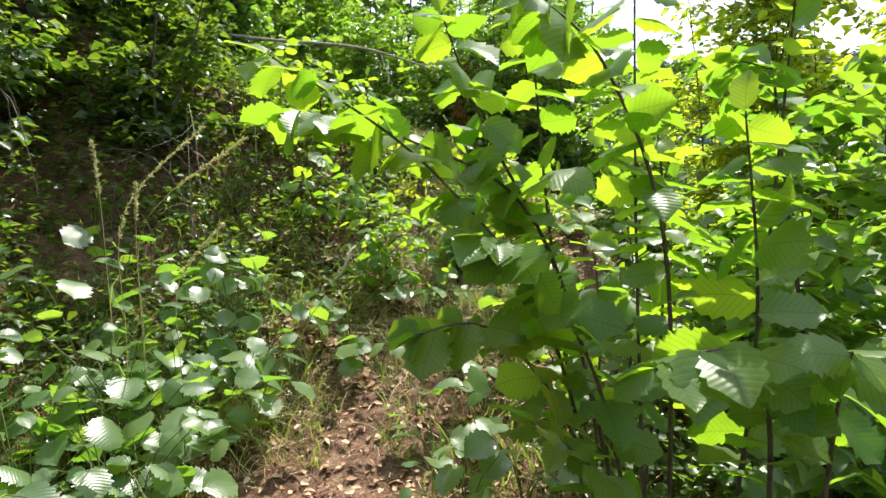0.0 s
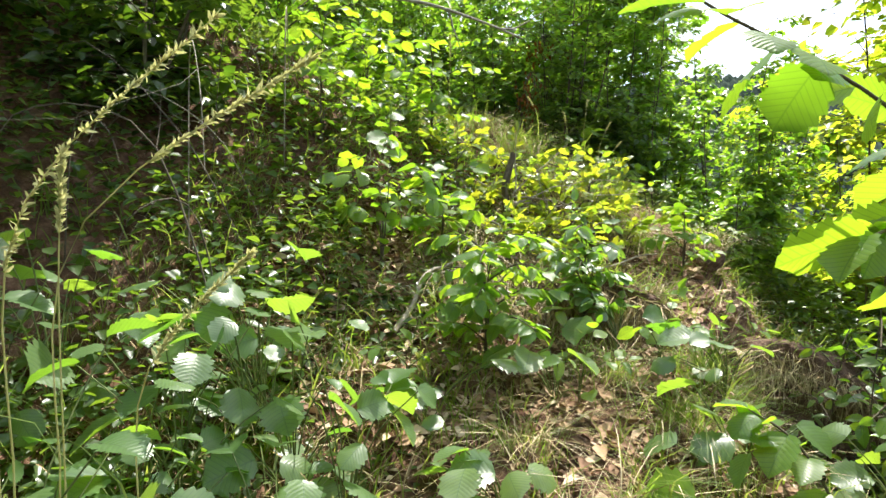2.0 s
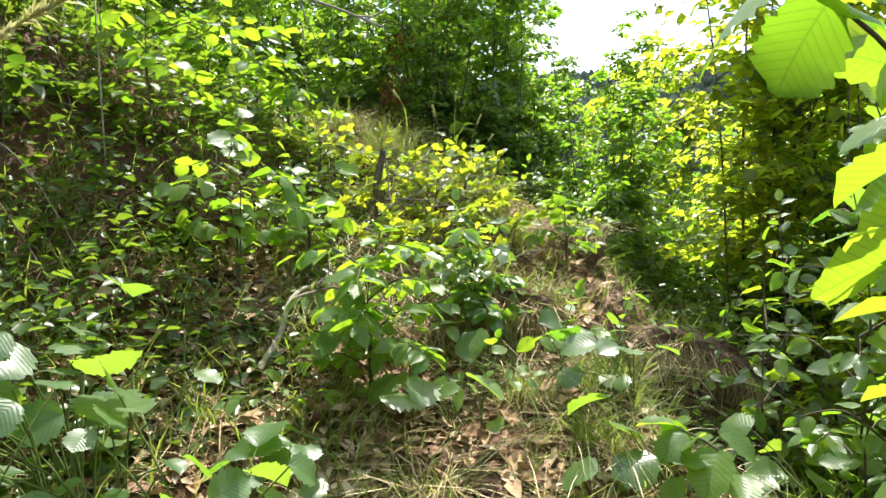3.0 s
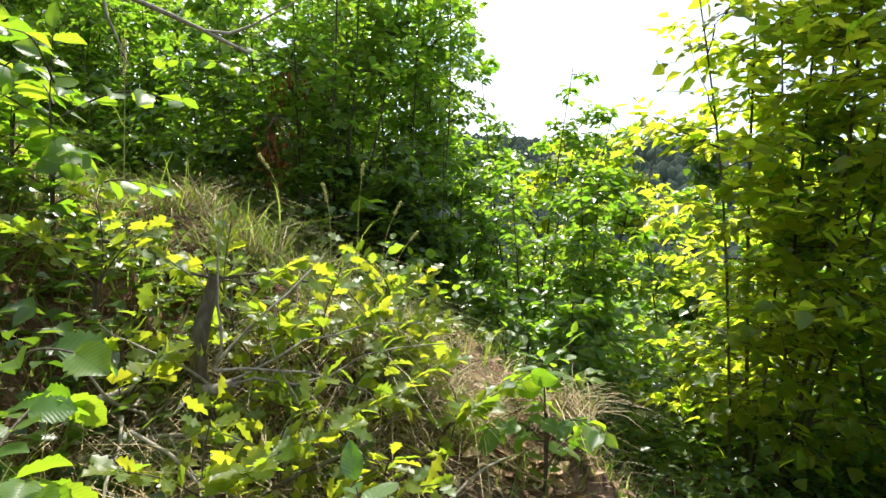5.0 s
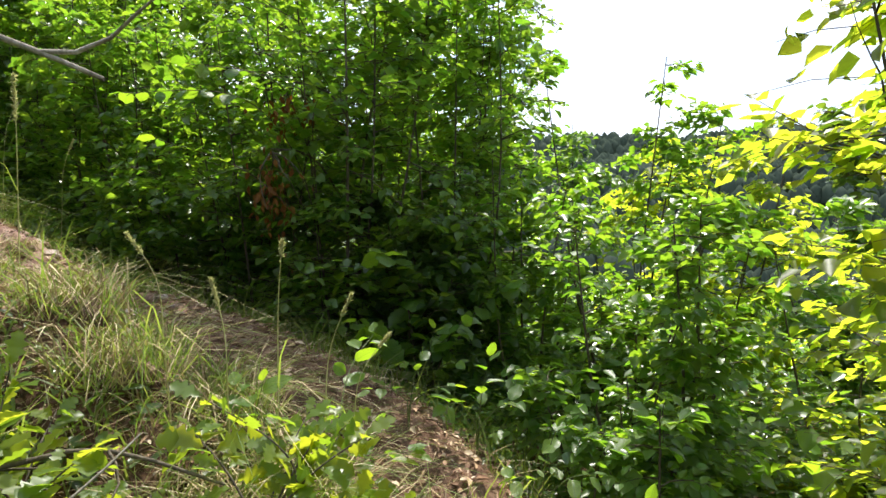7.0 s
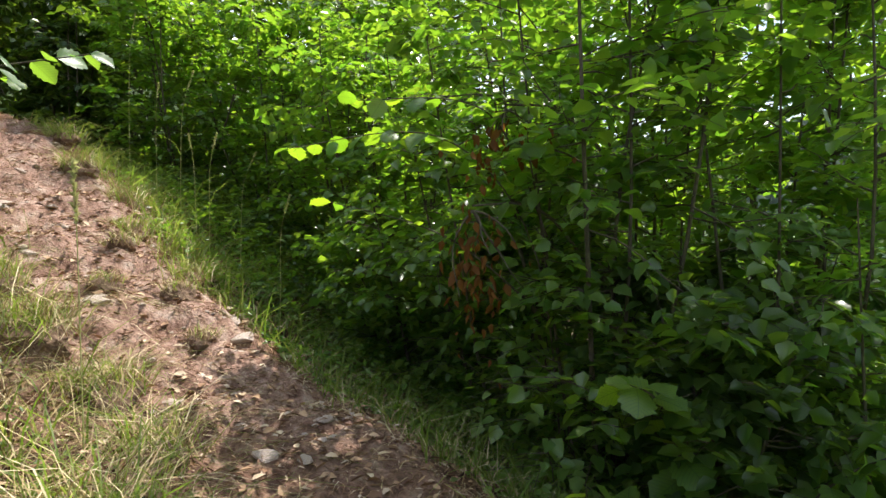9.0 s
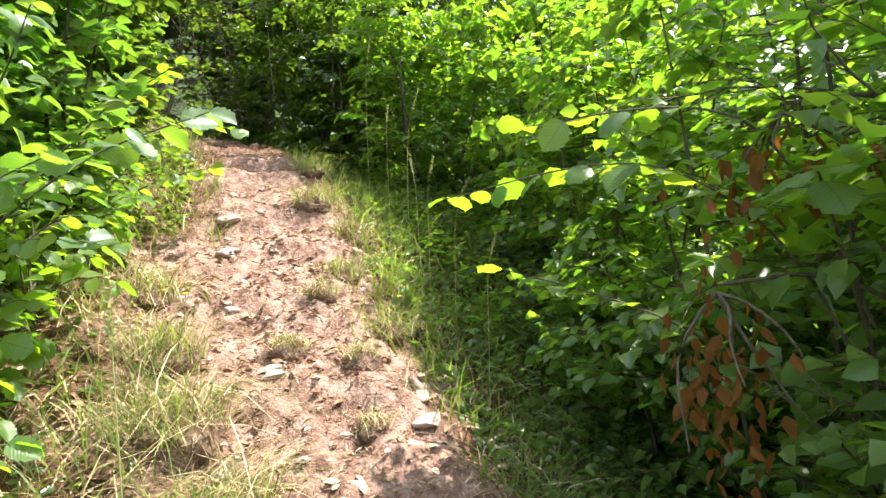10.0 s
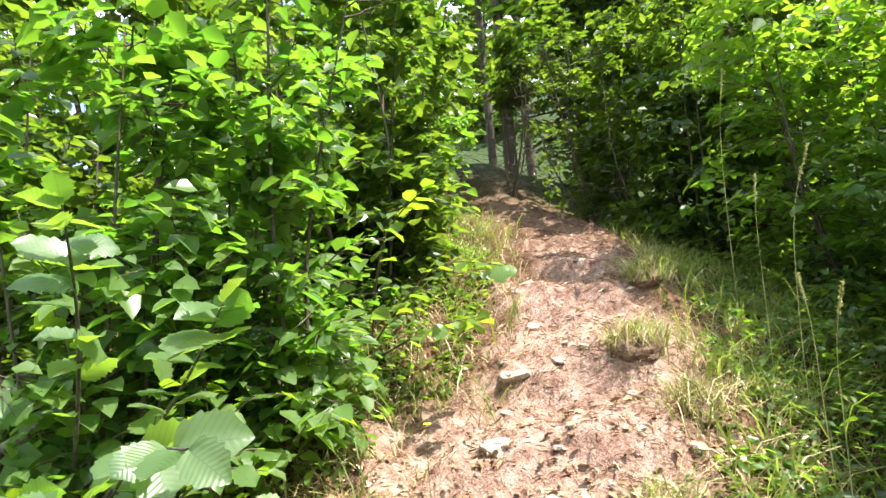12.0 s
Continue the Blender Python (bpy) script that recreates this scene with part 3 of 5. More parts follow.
# the hazel beside the start of the walk, arching over the trail
arching("hazel_bush", [
    [(0.55, 1.75, drop(0.55, 1.75) - 0.03), (0.32, 1.65, 0.85), (-0.02, 1.55, 1.36), (-0.42, 1.42, 1.66)],
    [(0.6, 1.85, 0.0), (0.35, 1.72, 0.62), (0.12, 1.6, 0.92), (-0.08, 1.5, 0.93)],
    [(0.7, 2.0, 0.0), (0.66, 2.05, 1.2), (0.62, 2.0, 2.3)],
    [(1.0, 1.95, 0.0), (1.08, 1.95, 1.2), (1.15, 1.95, 2.4)],
    [(0.5, 2.0, 0.0), (0.34, 1.95, 1.2), (0.26, 1.85, 1.95)],
    [(0.9, 1.55, 0.0), (0.82, 1.4, 0.7), (0.66, 1.25, 0.95), (0.46, 1.2, 0.93)],
    [(1.0, 1.5, 0.0), (0.95, 1.35, 0.75), (0.85, 1.15, 0.98)],
    [(0.62, 1.9, 0.0), (0.36, 1.8, 1.0), (0.12, 1.75, 1.5), (0.0, 1.62, 1.8)],
    [(0.75, 2.2, 0.0), (0.85, 2.3, 1.0), (0.75, 2.2, 1.7)],
    [(0.5, 1.7, 0.0), (0.42, 1.5, 0.5), (0.22, 1.42, 0.72)],
    [(0.6, 1.8, 0.0), (0.3, 1.72, 1.15), (-0.1, 1.68, 1.46), (-0.44, 1.62, 1.54)],
    [(0.7, 1.75, 0.0), (0.62, 1.6, 1.1), (0.42, 1.5, 1.62), (0.2, 1.42, 1.8)],
    [(0.85, 1.7, 0.0), (0.85, 1.55, 0.9), (0.75, 1.45, 1.5)],
    [(0.6, 1.7, 0.0), (0.45, 1.6, 0.7), (0.25, 1.5, 1.1), (0.1, 1.45, 1.2)],
], ROUND_FINE, 0.15, HAZEL, "hazel bush with large serrated sunlit leaves arching over the path", "bush", 11, BARK, 0.05, 0.2, 0.008, "", 0.45, 0.9, 0.5)
arching("hazel_bush", [
    [(0.7, 2.9, drop(0.7, 2.9) - 0.03), (0.45, 2.7, 0.8), (0.2, 2.5, 1.35), (-0.28, 2.36, 1.58)],
    [(0.72, 2.85, 0.0), (0.5, 2.6, 0.9), (0.15, 2.4, 1.25), (-0.05, 2.3, 1.25)],
    [(0.75, 2.95, 0.0), (0.7, 2.85, 0.9), (0.5, 2.7, 1.35)],
    [(0.9, 3.0, 0.0), (0.95, 3.1, 0.9), (0.8, 3.2, 1.5)],
    [(0.7, 3.1, 0.0), (0.45, 3.2, 0.5), (0.3, 3.3, 0.62)],
    [(1.0, 2.8, 0.0), (0.95, 2.6, 0.6), (0.75, 2.45, 0.85)],
], ROUND_FINE, 0.135, HAZEL, "young hazel with drooping yellow-green leaves beside the path", "bush", 12, BARK, 0.048, 0.15, 0.007, "", 0.45, 0.9, 0.5)

# thicket on the falling side of the trail
for x, y, tall, spread, stems, br, lv, size, mat, seed in (
        (1.7, 2.3, 2.2, 0.8, 6, 14, 26, 0.085, HAZEL_MANY, 21), (1.95, 3.4, 1.5, 0.7, 6, 14, 26, 0.07, HAZEL_MANY, 22), (2.7, 3.4, 2.0, 0.9, 6, 16, 25, 0.075, HAZEL_MANY, 23),
        (2.45, 4.6, 1.6, 0.6, 6, 14, 25, 0.07, WARM, 24), (3.6, 7.6, 2.0, 0.9, 6, 18, 26, 0.07, WARM, 26),
        (3.9, 5.6, 3.4, 1.1, 8, 26, 30, 0.075, HAZEL_MANY, 27), (2.15, 7.7, 2.0, 0.7, 6, 18, 28, 0.06, HAZEL_MANY, 28), (2.8, 9.2, 2.9, 0.8, 7, 20, 34, 0.065, HAZEL_MANY, 29),
        (4.0, 10.5, 3.1, 1.2, 7, 20, 36, 0.08, WARM, 30), (5.5, 9.0, 2.4, 1.3, 7, 22, 36, 0.09, HAZEL_MANY, 31), (2.4, 10.8, 2.0, 0.8, 6, 18, 34, 0.07, HAZEL_MANY, 32),
        (4.6, 6.6, 2.6, 1.1, 7, 22, 34, 0.08, HAZEL_MANY, 33), (1.8, 8.8, 2.0, 0.6, 6, 18, 32, 0.06, HAZEL_MANY, 34), (1.8, 7.1, 0.8, 0.5, 6, 14, 25, 0.06, HAZEL_MANY, 36)):
    shrub("shrub", x, y, tall, spread, stems, br, lv, size, mat, "leafy green shrub on the slope below the path", "shrub", seed, keep_off=0.55, group="thicket below the path")

for x, y, tall, spread, stems, br, lv, seed in ((2.85, 6.35, 5.4, 1.0, 9, 38, 25, 25), (3.4, 5.4, 4.8, 1.0, 6, 22, 20, 35)):
    shrub("shrub", x, y, tall, spread, stems, br, lv, 0.08, WARM, "tall slender-stemmed shrub with loose yellow-green crown", "shrub", seed, clear=0.16, keep_off=0.55, twig=0.75, group="thicket below the path")

# the thicket outside the bend: one broad bush to the ground, others behind it; SHADE ones have shade in their leaf
# colour
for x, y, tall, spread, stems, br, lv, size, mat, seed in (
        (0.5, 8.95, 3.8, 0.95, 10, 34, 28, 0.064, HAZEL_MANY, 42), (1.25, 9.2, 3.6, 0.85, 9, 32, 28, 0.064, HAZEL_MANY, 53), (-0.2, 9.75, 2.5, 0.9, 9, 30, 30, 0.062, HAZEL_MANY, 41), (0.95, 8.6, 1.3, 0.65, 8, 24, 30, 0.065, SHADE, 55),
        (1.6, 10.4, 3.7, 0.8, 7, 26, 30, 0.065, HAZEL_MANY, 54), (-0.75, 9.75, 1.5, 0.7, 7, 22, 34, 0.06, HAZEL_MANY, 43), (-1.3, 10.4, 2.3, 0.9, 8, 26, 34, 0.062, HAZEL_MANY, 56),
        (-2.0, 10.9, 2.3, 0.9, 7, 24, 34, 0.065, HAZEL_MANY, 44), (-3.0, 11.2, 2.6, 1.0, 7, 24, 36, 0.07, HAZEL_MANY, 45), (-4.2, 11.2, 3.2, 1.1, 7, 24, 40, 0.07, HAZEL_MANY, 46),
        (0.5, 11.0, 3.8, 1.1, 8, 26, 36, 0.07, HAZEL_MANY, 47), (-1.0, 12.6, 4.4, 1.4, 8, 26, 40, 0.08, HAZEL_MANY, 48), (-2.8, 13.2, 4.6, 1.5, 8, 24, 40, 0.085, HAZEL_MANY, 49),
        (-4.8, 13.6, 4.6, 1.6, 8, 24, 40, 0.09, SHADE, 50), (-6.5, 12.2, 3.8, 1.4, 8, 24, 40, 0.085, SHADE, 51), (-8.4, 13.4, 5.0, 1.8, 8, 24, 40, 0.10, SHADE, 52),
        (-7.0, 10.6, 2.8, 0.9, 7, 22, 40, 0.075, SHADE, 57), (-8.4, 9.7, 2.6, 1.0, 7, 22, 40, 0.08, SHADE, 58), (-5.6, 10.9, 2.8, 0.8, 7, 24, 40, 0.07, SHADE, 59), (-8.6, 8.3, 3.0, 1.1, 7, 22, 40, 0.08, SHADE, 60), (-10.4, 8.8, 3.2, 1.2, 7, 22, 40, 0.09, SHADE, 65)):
    shrub("shrub", x, y, tall, spread, stems, br, lv, size, mat, "dense shaded shrub beside the bend of the path", "shrub", seed, keep_off=0.6, twig=0.7, group="thicket outside the bend")
shrub("birch_tree", 2.3, 12.4, 6.4, 1.4, 3, 46, 46, 0.065, HAZEL_MANY, "slender young tree with loose sunlit crown", "tree", 61, thick=0.05, clear=0.15)
shrub("young_tree", 0.2, 14.2, 6.0, 1.8, 4, 40, 46, 0.085, HAZEL_MANY, "young broad-leaved tree with dense green crown", "tree", 62, thick=0.05, clear=0.2)
shrub("young_tree", -1.2, 13.6, 6.0, 1.5, 4, 36, 40, 0.085, HAZEL_MANY, "young broad-leaved tree with dense green crown", "tree", 64, thick=0.05, clear=0.15)
shrub("young_tree", -2.0, 15.4, 6.5, 2.0, 4, 40, 46, 0.09, HAZEL_MANY, "young broad-leaved tree with dense green crown", "tree", 63, thick=0.06, clear=0.2)

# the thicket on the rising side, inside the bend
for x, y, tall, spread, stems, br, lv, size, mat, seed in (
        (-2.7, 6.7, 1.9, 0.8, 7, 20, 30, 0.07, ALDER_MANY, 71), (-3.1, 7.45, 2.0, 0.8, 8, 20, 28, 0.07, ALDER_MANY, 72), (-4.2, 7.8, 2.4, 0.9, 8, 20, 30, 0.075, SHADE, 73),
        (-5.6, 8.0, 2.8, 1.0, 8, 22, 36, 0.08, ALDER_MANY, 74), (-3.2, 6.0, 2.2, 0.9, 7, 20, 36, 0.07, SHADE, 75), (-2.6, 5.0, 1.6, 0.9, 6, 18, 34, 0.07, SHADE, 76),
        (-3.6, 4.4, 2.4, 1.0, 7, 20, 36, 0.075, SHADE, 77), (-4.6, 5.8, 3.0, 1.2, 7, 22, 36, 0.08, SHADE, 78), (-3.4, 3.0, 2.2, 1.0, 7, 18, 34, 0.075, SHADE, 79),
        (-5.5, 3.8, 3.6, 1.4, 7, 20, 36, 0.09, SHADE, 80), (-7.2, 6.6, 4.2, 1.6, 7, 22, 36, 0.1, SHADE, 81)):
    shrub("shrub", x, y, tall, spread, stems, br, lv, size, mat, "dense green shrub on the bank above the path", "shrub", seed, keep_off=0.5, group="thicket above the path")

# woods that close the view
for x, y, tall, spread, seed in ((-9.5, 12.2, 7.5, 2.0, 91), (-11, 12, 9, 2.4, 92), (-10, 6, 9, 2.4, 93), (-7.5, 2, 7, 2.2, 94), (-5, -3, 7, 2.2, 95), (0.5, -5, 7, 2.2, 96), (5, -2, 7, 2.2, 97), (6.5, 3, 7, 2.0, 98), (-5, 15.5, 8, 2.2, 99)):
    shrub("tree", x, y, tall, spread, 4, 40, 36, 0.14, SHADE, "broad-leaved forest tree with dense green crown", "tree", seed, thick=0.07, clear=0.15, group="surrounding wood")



ring = np.random.RandomState(7)
for k in range(34):
    a, d = ring.rand() * 6.283, 12 + 26 * ring.rand() ** 1.3
    x, y = d * math.sin(a), 5 + d * math.cos(a)
    az = math.degrees(math.atan2(x - 0.2, y - 4.5))
    if 10 < az < 46:
        continue
    tall = (6 + 2.5 * ring.rand()) if y > 12 else 7 + 5 * ring.rand()
    shrub("tree", x, y, tall, tall * 0.3, 3, 34, 22, 0.24, SHADE if k % 3 else HAZEL_MANY, "broad-leaved tree of the surrounding wood", "tree", 300 + k, shape=BROAD, thick=0.09, clear=0.1, loose=0.3, group="surrounding wood")

# ---- grass, stalks and litter ----
def scatter(n, x0, x1, y0, y1, seed):
    rs = np.random.RandomState(seed)
    return rs, rs.uniform(x0, x1, n), rs.uniform(y0, y1, n)


def blades(name, x, y, tall, width, lean, rs, material, z=None, droop=0.6):
    """Blades of grass, each three joints long and bent over."""
    n = len(x)
    z = height(x, y) - 0.01 if z is None else z
    a, f = rs.rand(n) * 6.283, rs.rand(n) * 6.283
    out = np.stack([np.cos(a), np.sin(a), np.zeros(n)], -1)
    flat = np.stack([np.cos(f), np.sin(f), np.zeros(n)], -1)
    root = np.stack([x, y, z], -1)
    rows = []
    for u, w in ((0, 1), (0.4, 0.85), (0.75, 0.55), (1.0, 0.08)):
        c = root + out * (lean * tall * u ** 1.8)[:, None] + np.array([0, 0, 1.0]) * (tall * (u - droop * lean * u ** 2.5 * 0.6))[:, None]
        rows += [c - flat * (width * w)[:, None], c + flat * (width * w)[:, None]]
    v = np.stack(rows, 1)
    f0 = np.array([(0, 1, 3, 2), (2, 3, 5, 4), (4, 5, 7, 6)])
    faces = (f0[None] + (np.arange(n) * 8)[:, None, None]).reshape(-1, 4)
    return mesh_of(name, v.reshape(-1, 3), faces, material)


def grass_stuff(name, label, n, box, seed, tall, width, material, band, patch, lean=0.7, falling=False):
    rs, x, y = scatter(n, *box, seed)
    g = bare_gap(x, y) + 0.12 * waves(x, y, 0.5, seed)
    keep = (g > band[0]) & (g < band[1]) & (waves(x, y, patch[0], seed + 1) + 0.5 * rs.rand(n) > patch[1])
    x, y = x[keep], y[keep]
    if falling:
        low = trail_side(x, y) < 0
        x, y = x[low], y[low]
    m = len(x)
    me = blades(name, x, y, tall * (0.4 + 0.9 * rs.rand(m)), width * (0.6 + 0.7 * rs.rand(m)), lean * (0.3 + rs.rand(m)), rs, material)
    return tagged(new(name, me), label, "grass", kind="stuff")


grass_stuff("dry_grass", "dry straw-coloured grass beside the path", 40000, (-6, 2.4, 1.5, 10.5), 201, 0.16, 0.0024, STRAW, (0.42, 2.3), (0.9, -0.35), 1.3)
grass_stuff("green_grass", "thin green grass beside the path", 20000, (-6, 2.6, 1.5, 10.8), 203, 0.27, 0.0042, GRASS, (0.42, 2.6), (0.8, -0.25), 0.8)
grass_stuff("short_grass", "short sparse grass on the trodden soil", 9000, (-6, 1.8, 2.0, 9.8), 205, 0.05, 0.002, STRAW, (0.0, 0.5), (0.4, 0.1), 1.4)


def litter(n, box, seed, band, size, material, name, label):
    rs, x, y = scatter(n, *box, seed)
    g = trail_gap(x, y)
    k = (g > band[0]) & (g < band[1])
    x, y = x[k], y[k]
    m = len(x)
    pos = np.stack([x, y, height(x, y) + 0.006 + 0.01 * rs.rand(m)], -1)
    a = rs.rand(m) * 6.283
    tip = np.stack([np.cos(a), np.sin(a), rs.normal(0, 0.25, m)], -1)
    nr = np.stack([rs.normal(0, 0.4, m), rs.normal(0, 0.4, m), np.ones(m)], -1)
    return tagged(new(name, leaf_cloud(name, NARROW if "needle" in name else OVAL, pos, tip, nr, size * (0.4 + rs.rand(m)), material)), label, "litter", kind="stuff")


grass_stuff("bank_straw", "dry matted grass on the bank", 9000, (-2.2, 1.6, 3.0, 6.6), 231, 0.18, 0.002, STRAW, (0.0, 2.4), (0.45, 0.35), 1.9)
grass_stuff("bank_grass", "sparse green grass on the bank", 8000, (-2.2, 1.6, 2.6, 6.6), 233, 0.22, 0.003, GRASS, (0.0, 2.4), (0.45, 0.3), 1.0)
litter(40000, (-6, 2.2, 1.2, 10), 211, (0, 1.1), 0.045, LITTER, "needle_litter", "brown needles and bits of stalk on the soil")
litter(16000, (-3, 2.2, 1.2, 10), 212, (0, 1.9), 0.04, LITTER, "leaf_litter", "small dead leaves lying on the soil")
litter(26000, (-5.5, 1.0, 6.6, 9.8), 215, (0, 0.75), 0.03, LITTER, "needle_litter", "short dry stalks and needles trodden into the path")
grass_stuff("path_straw", "flattened dry grass trodden into the path", 5000, (-5.0, 0.9, 6.8, 9.6), 217, 0.07, 0.002, STRAW, (0.0, 0.6), (0.25, 0.25), 2.2)
litter(3200, (-1.7, -0.45, 3.7, 5.3), 213, (0, 3), 0.075, LITTER, "fallen_leaves", "red-brown fallen leaves on the bank")
litter(2600, (-0.6, 1.9, 3.2, 6.0), 214, (0, 3), 0.07, LITTER, "fallen_leaves", "red-brown fallen leaves below the scarp")


# ---- low plants that cover the ground ----
def ground_cover(name, label, n, box, seed, band, size, tall, material, shape, patch):
    rs, x, y = scatter(n, *box, seed)
    g = bare_gap(x, y)
    k = (g > band[0]) & (g < band[1]) & (waves(x, y, patch[0], seed) + 0.6 * rs.rand(n) > patch[1])
    x, y, g = x[k], y[k], g[k]
    m = len(x)
    h = tall * rs.rand(m) ** 1.4 * step(band[0], band[0] + 0.7, g) * (0.5 + 0.5 * np.clip(waves(x, y, 0.6, seed + 5) + 0.5, 0, 1))
    pos = np.stack([x, y, height(x, y) + 0.015 + h], -1)
    a = rs.rand(m) * 6.283
    tip = np.stack([np.cos(a), np.sin(a), rs.normal(-0.1, 0.3, m)], -1)
    nr = np.stack([rs.normal(0, 0.35, m), rs.normal(0, 0.35, m), np.ones(m)], -1)
    me = leaf_cloud(name, shape, pos, tip, nr, size * (0.45 + 0.8 * rs.rand(m)), material)
    return tagged(new(name, me), label, "ground cover", kind="stuff")


ground_cover("low_herbs", "small green herbs covering the slope", 70000, (-6.5, 4.5, 0.5, 11.5), 401, (0.62, 6), 0.055, 0.3, HERB_MANY, OVAL, (0.9, -0.1))
# bramble takes the darkened SHADE leaf colour to suit the shaded slope
ground_cover("bramble_cover", "low bramble leaves coloured dark for the shaded slope", 110000, (-6.5, 4.5, 0.5, 12), 403, (1.0, 7), 0.065, 0.5, SHADE, BROAD, (1.2, -0.6))
ground_cover("path_herbs", "tiny green weeds at the edge of the path", 16000, (-5, 2.2, 1.0, 10), 405, (0.42, 1.0), 0.03, 0.06, HERB_MANY, OVAL, (0.5, 0.3))
ground_cover("verge_herbs", "bright green herbs and clover on the verge", 30000, (-4.8, 1.5, 7.5, 10.2), 409, (0.6, 1.8), 0.058, 0.3, HAZEL_MANY, OVAL, (0.5, -0.25))
ground_cover("valley_cover", "green undergrowth on the slope below", 60000, (1.5, 14, 0, 22), 407, (1.5, 20), 0.12, 1.0, HAZEL_MANY, BROAD, (2.0, -0.8))


def herb(x, y, tall, leaves, size, seed, label="large-leaved herb with pale shining leaves", z=None):
    """A clump of long-stalked broad leaves, each leaf on a stalk of its own."""
    rs = np.random.RandomState(seed)
    z0 = drop(x, y) if z is None else z
    e = thing("broadleaf_herb", (x, y, z0), label, "herb", "herbs beside the start of the path")
    me = HERB_MESHES
    for k in range(leaves):
        a = rs.rand() * 6.283
        r = (0.06 + 0.26 * rs.rand()) * (0.5 + tall)
        h = tall * (0.35 + 0.65 * rs.rand())
        p = np.array([math.cos(a) * r, math.sin(a) * r, h])
        stalk = curve_through([(0, 0, -0.03), p * np.array([0.35, 0.35, 0.6]), p], 8)
        part("stalk", tubes("stalk", [(stalk, np.linspace(0.0035, 0.002, 8))], GREEN_STEM, 5), e)
        aim = a + rs.normal(0, 0.7)
        tip = unit(np.array([math.cos(aim), math.sin(aim), rs.normal(-0.15, 0.25)]))
        nr = np.array([0.08, 0, 1.0]) + rs.normal(0, 0.42, 3)
        xx = unit(np.cross(tip, nr))
        zz = np.cross(xx, tip)
        s = size * (0.5 + 0.75 * rs.rand())
        ob = new("leaf", me[rs.randint(len(me))])
        ob.parent = e
        ob.matrix_basis = Matrix([(*(v * s for v in (xx[i], tip[i], zz[i])), p[i]) for i in range(3)] + [(0, 0, 0, 1)])
    return e


HERB_MESHES = [mesh_of("leaf", v, f, HERB, u, True) for v, f, u in HEART_FINE]
bank = np.random.RandomState(31)
for k in range(52):
    x, y = -1.0 - 1.35 * bank.rand() ** 1.1, 1.55 + 2.15 * bank.rand()
    herb(x, y, 0.2 + 0.65 * bank.rand() * min(1.0, (-x - 0.6)), 8, 0.09 + 0.06 * bank.rand(), 500 + k)
for k, (x, y, tall) in enumerate(((-0.98, 3.3, 0.72), (-1.2, 3.45, 0.75), (-1.3, 2.6, 0.6), (-1.1, 2.95, 0.5), (-0.1, 2.6, 0.32), (0.05, 2.2, 0.4), (0.15, 3.0, 0.35), (0.35, 3.4, 0.35), (0.3, 2.4, 0.4), (1.1, 3.6, 0.45), (1.2, 3.95, 0.45), (0.95, 3.3, 0.45), (1.3, 3.4, 0.5), (-0.2, 3.95, 0.3), (0.15, 4.3, 0.28), (-0.75, 3.75, 0.35), (0.5, 3.9, 0.3), (0.6, 4.35, 0.3), (-0.45, 3.35, 0.25), (1.5, 5.0, 0.4), (1.8, 5.2, 0.4))):
    herb(x, y, tall, 9, 0.12, 560 + k)


def seed_stalk(x, y, tall, lean, head, seed, z=None):
    """A tall grass stalk with a feathery seed head."""
    rs = np.random.RandomState(seed)
    z0 = drop(x, y) if z is None else z
    e = thing("grass_stalk", (x, y, z0), "tall pale grass stalk with a feathery seed head", "grass", "seed-bearing grasses")
    bow = 0.14 if abs(lean[0]) > 0.2 else 0.3
    pts = curve_through([(0, 0, -0.02), (lean[0] * bow * 0.5, 0, tall * 0.4), (lean[0] * bow, lean[1] * 0.3, tall * 0.76), (lean[0], lean[1], tall)], 14)
    part("stalk", tubes("stalk", [(pts, np.linspace(0.0026, 0.0012, 14))], SEED, 5), e)
    n = 240
    u = (1 - head) * 13 + head * 13 * rs.rand(n)
    i = np.minimum(u.astype(int), 12)
    p = pts[i] + (pts[i + 1] - pts[i]) * (u - i)[:, None]
    d = unit(pts[-1] - pts[-4])
    tip = d[None] * 0.9 + rs.normal(0, 0.45, (n, 3))
    part("seed_head", leaf_cloud("seed_head", NARROW_SEED, p, tip, rs.normal(0, 1, (n, 3)), (0.018 if head > 0.21 else 0.012) * (0.6 + 0.7 * rs.rand(n)), SEED), e, "pale feathery seed head", "stuff")
    for k in range(2):
        a = rs.rand() * 6.283
        q = pts[3 + 2 * k]
        part("blade", blades("blade", np.array([q[0]]), np.array([q[1]]), np.array([0.28]), np.array([0.003]), np.array([0.9]), rs, GRASS, np.array([q[2]])), e)
    return e


NARROW_SEED = simple_leaf(0.32, 0.2, 0.1)
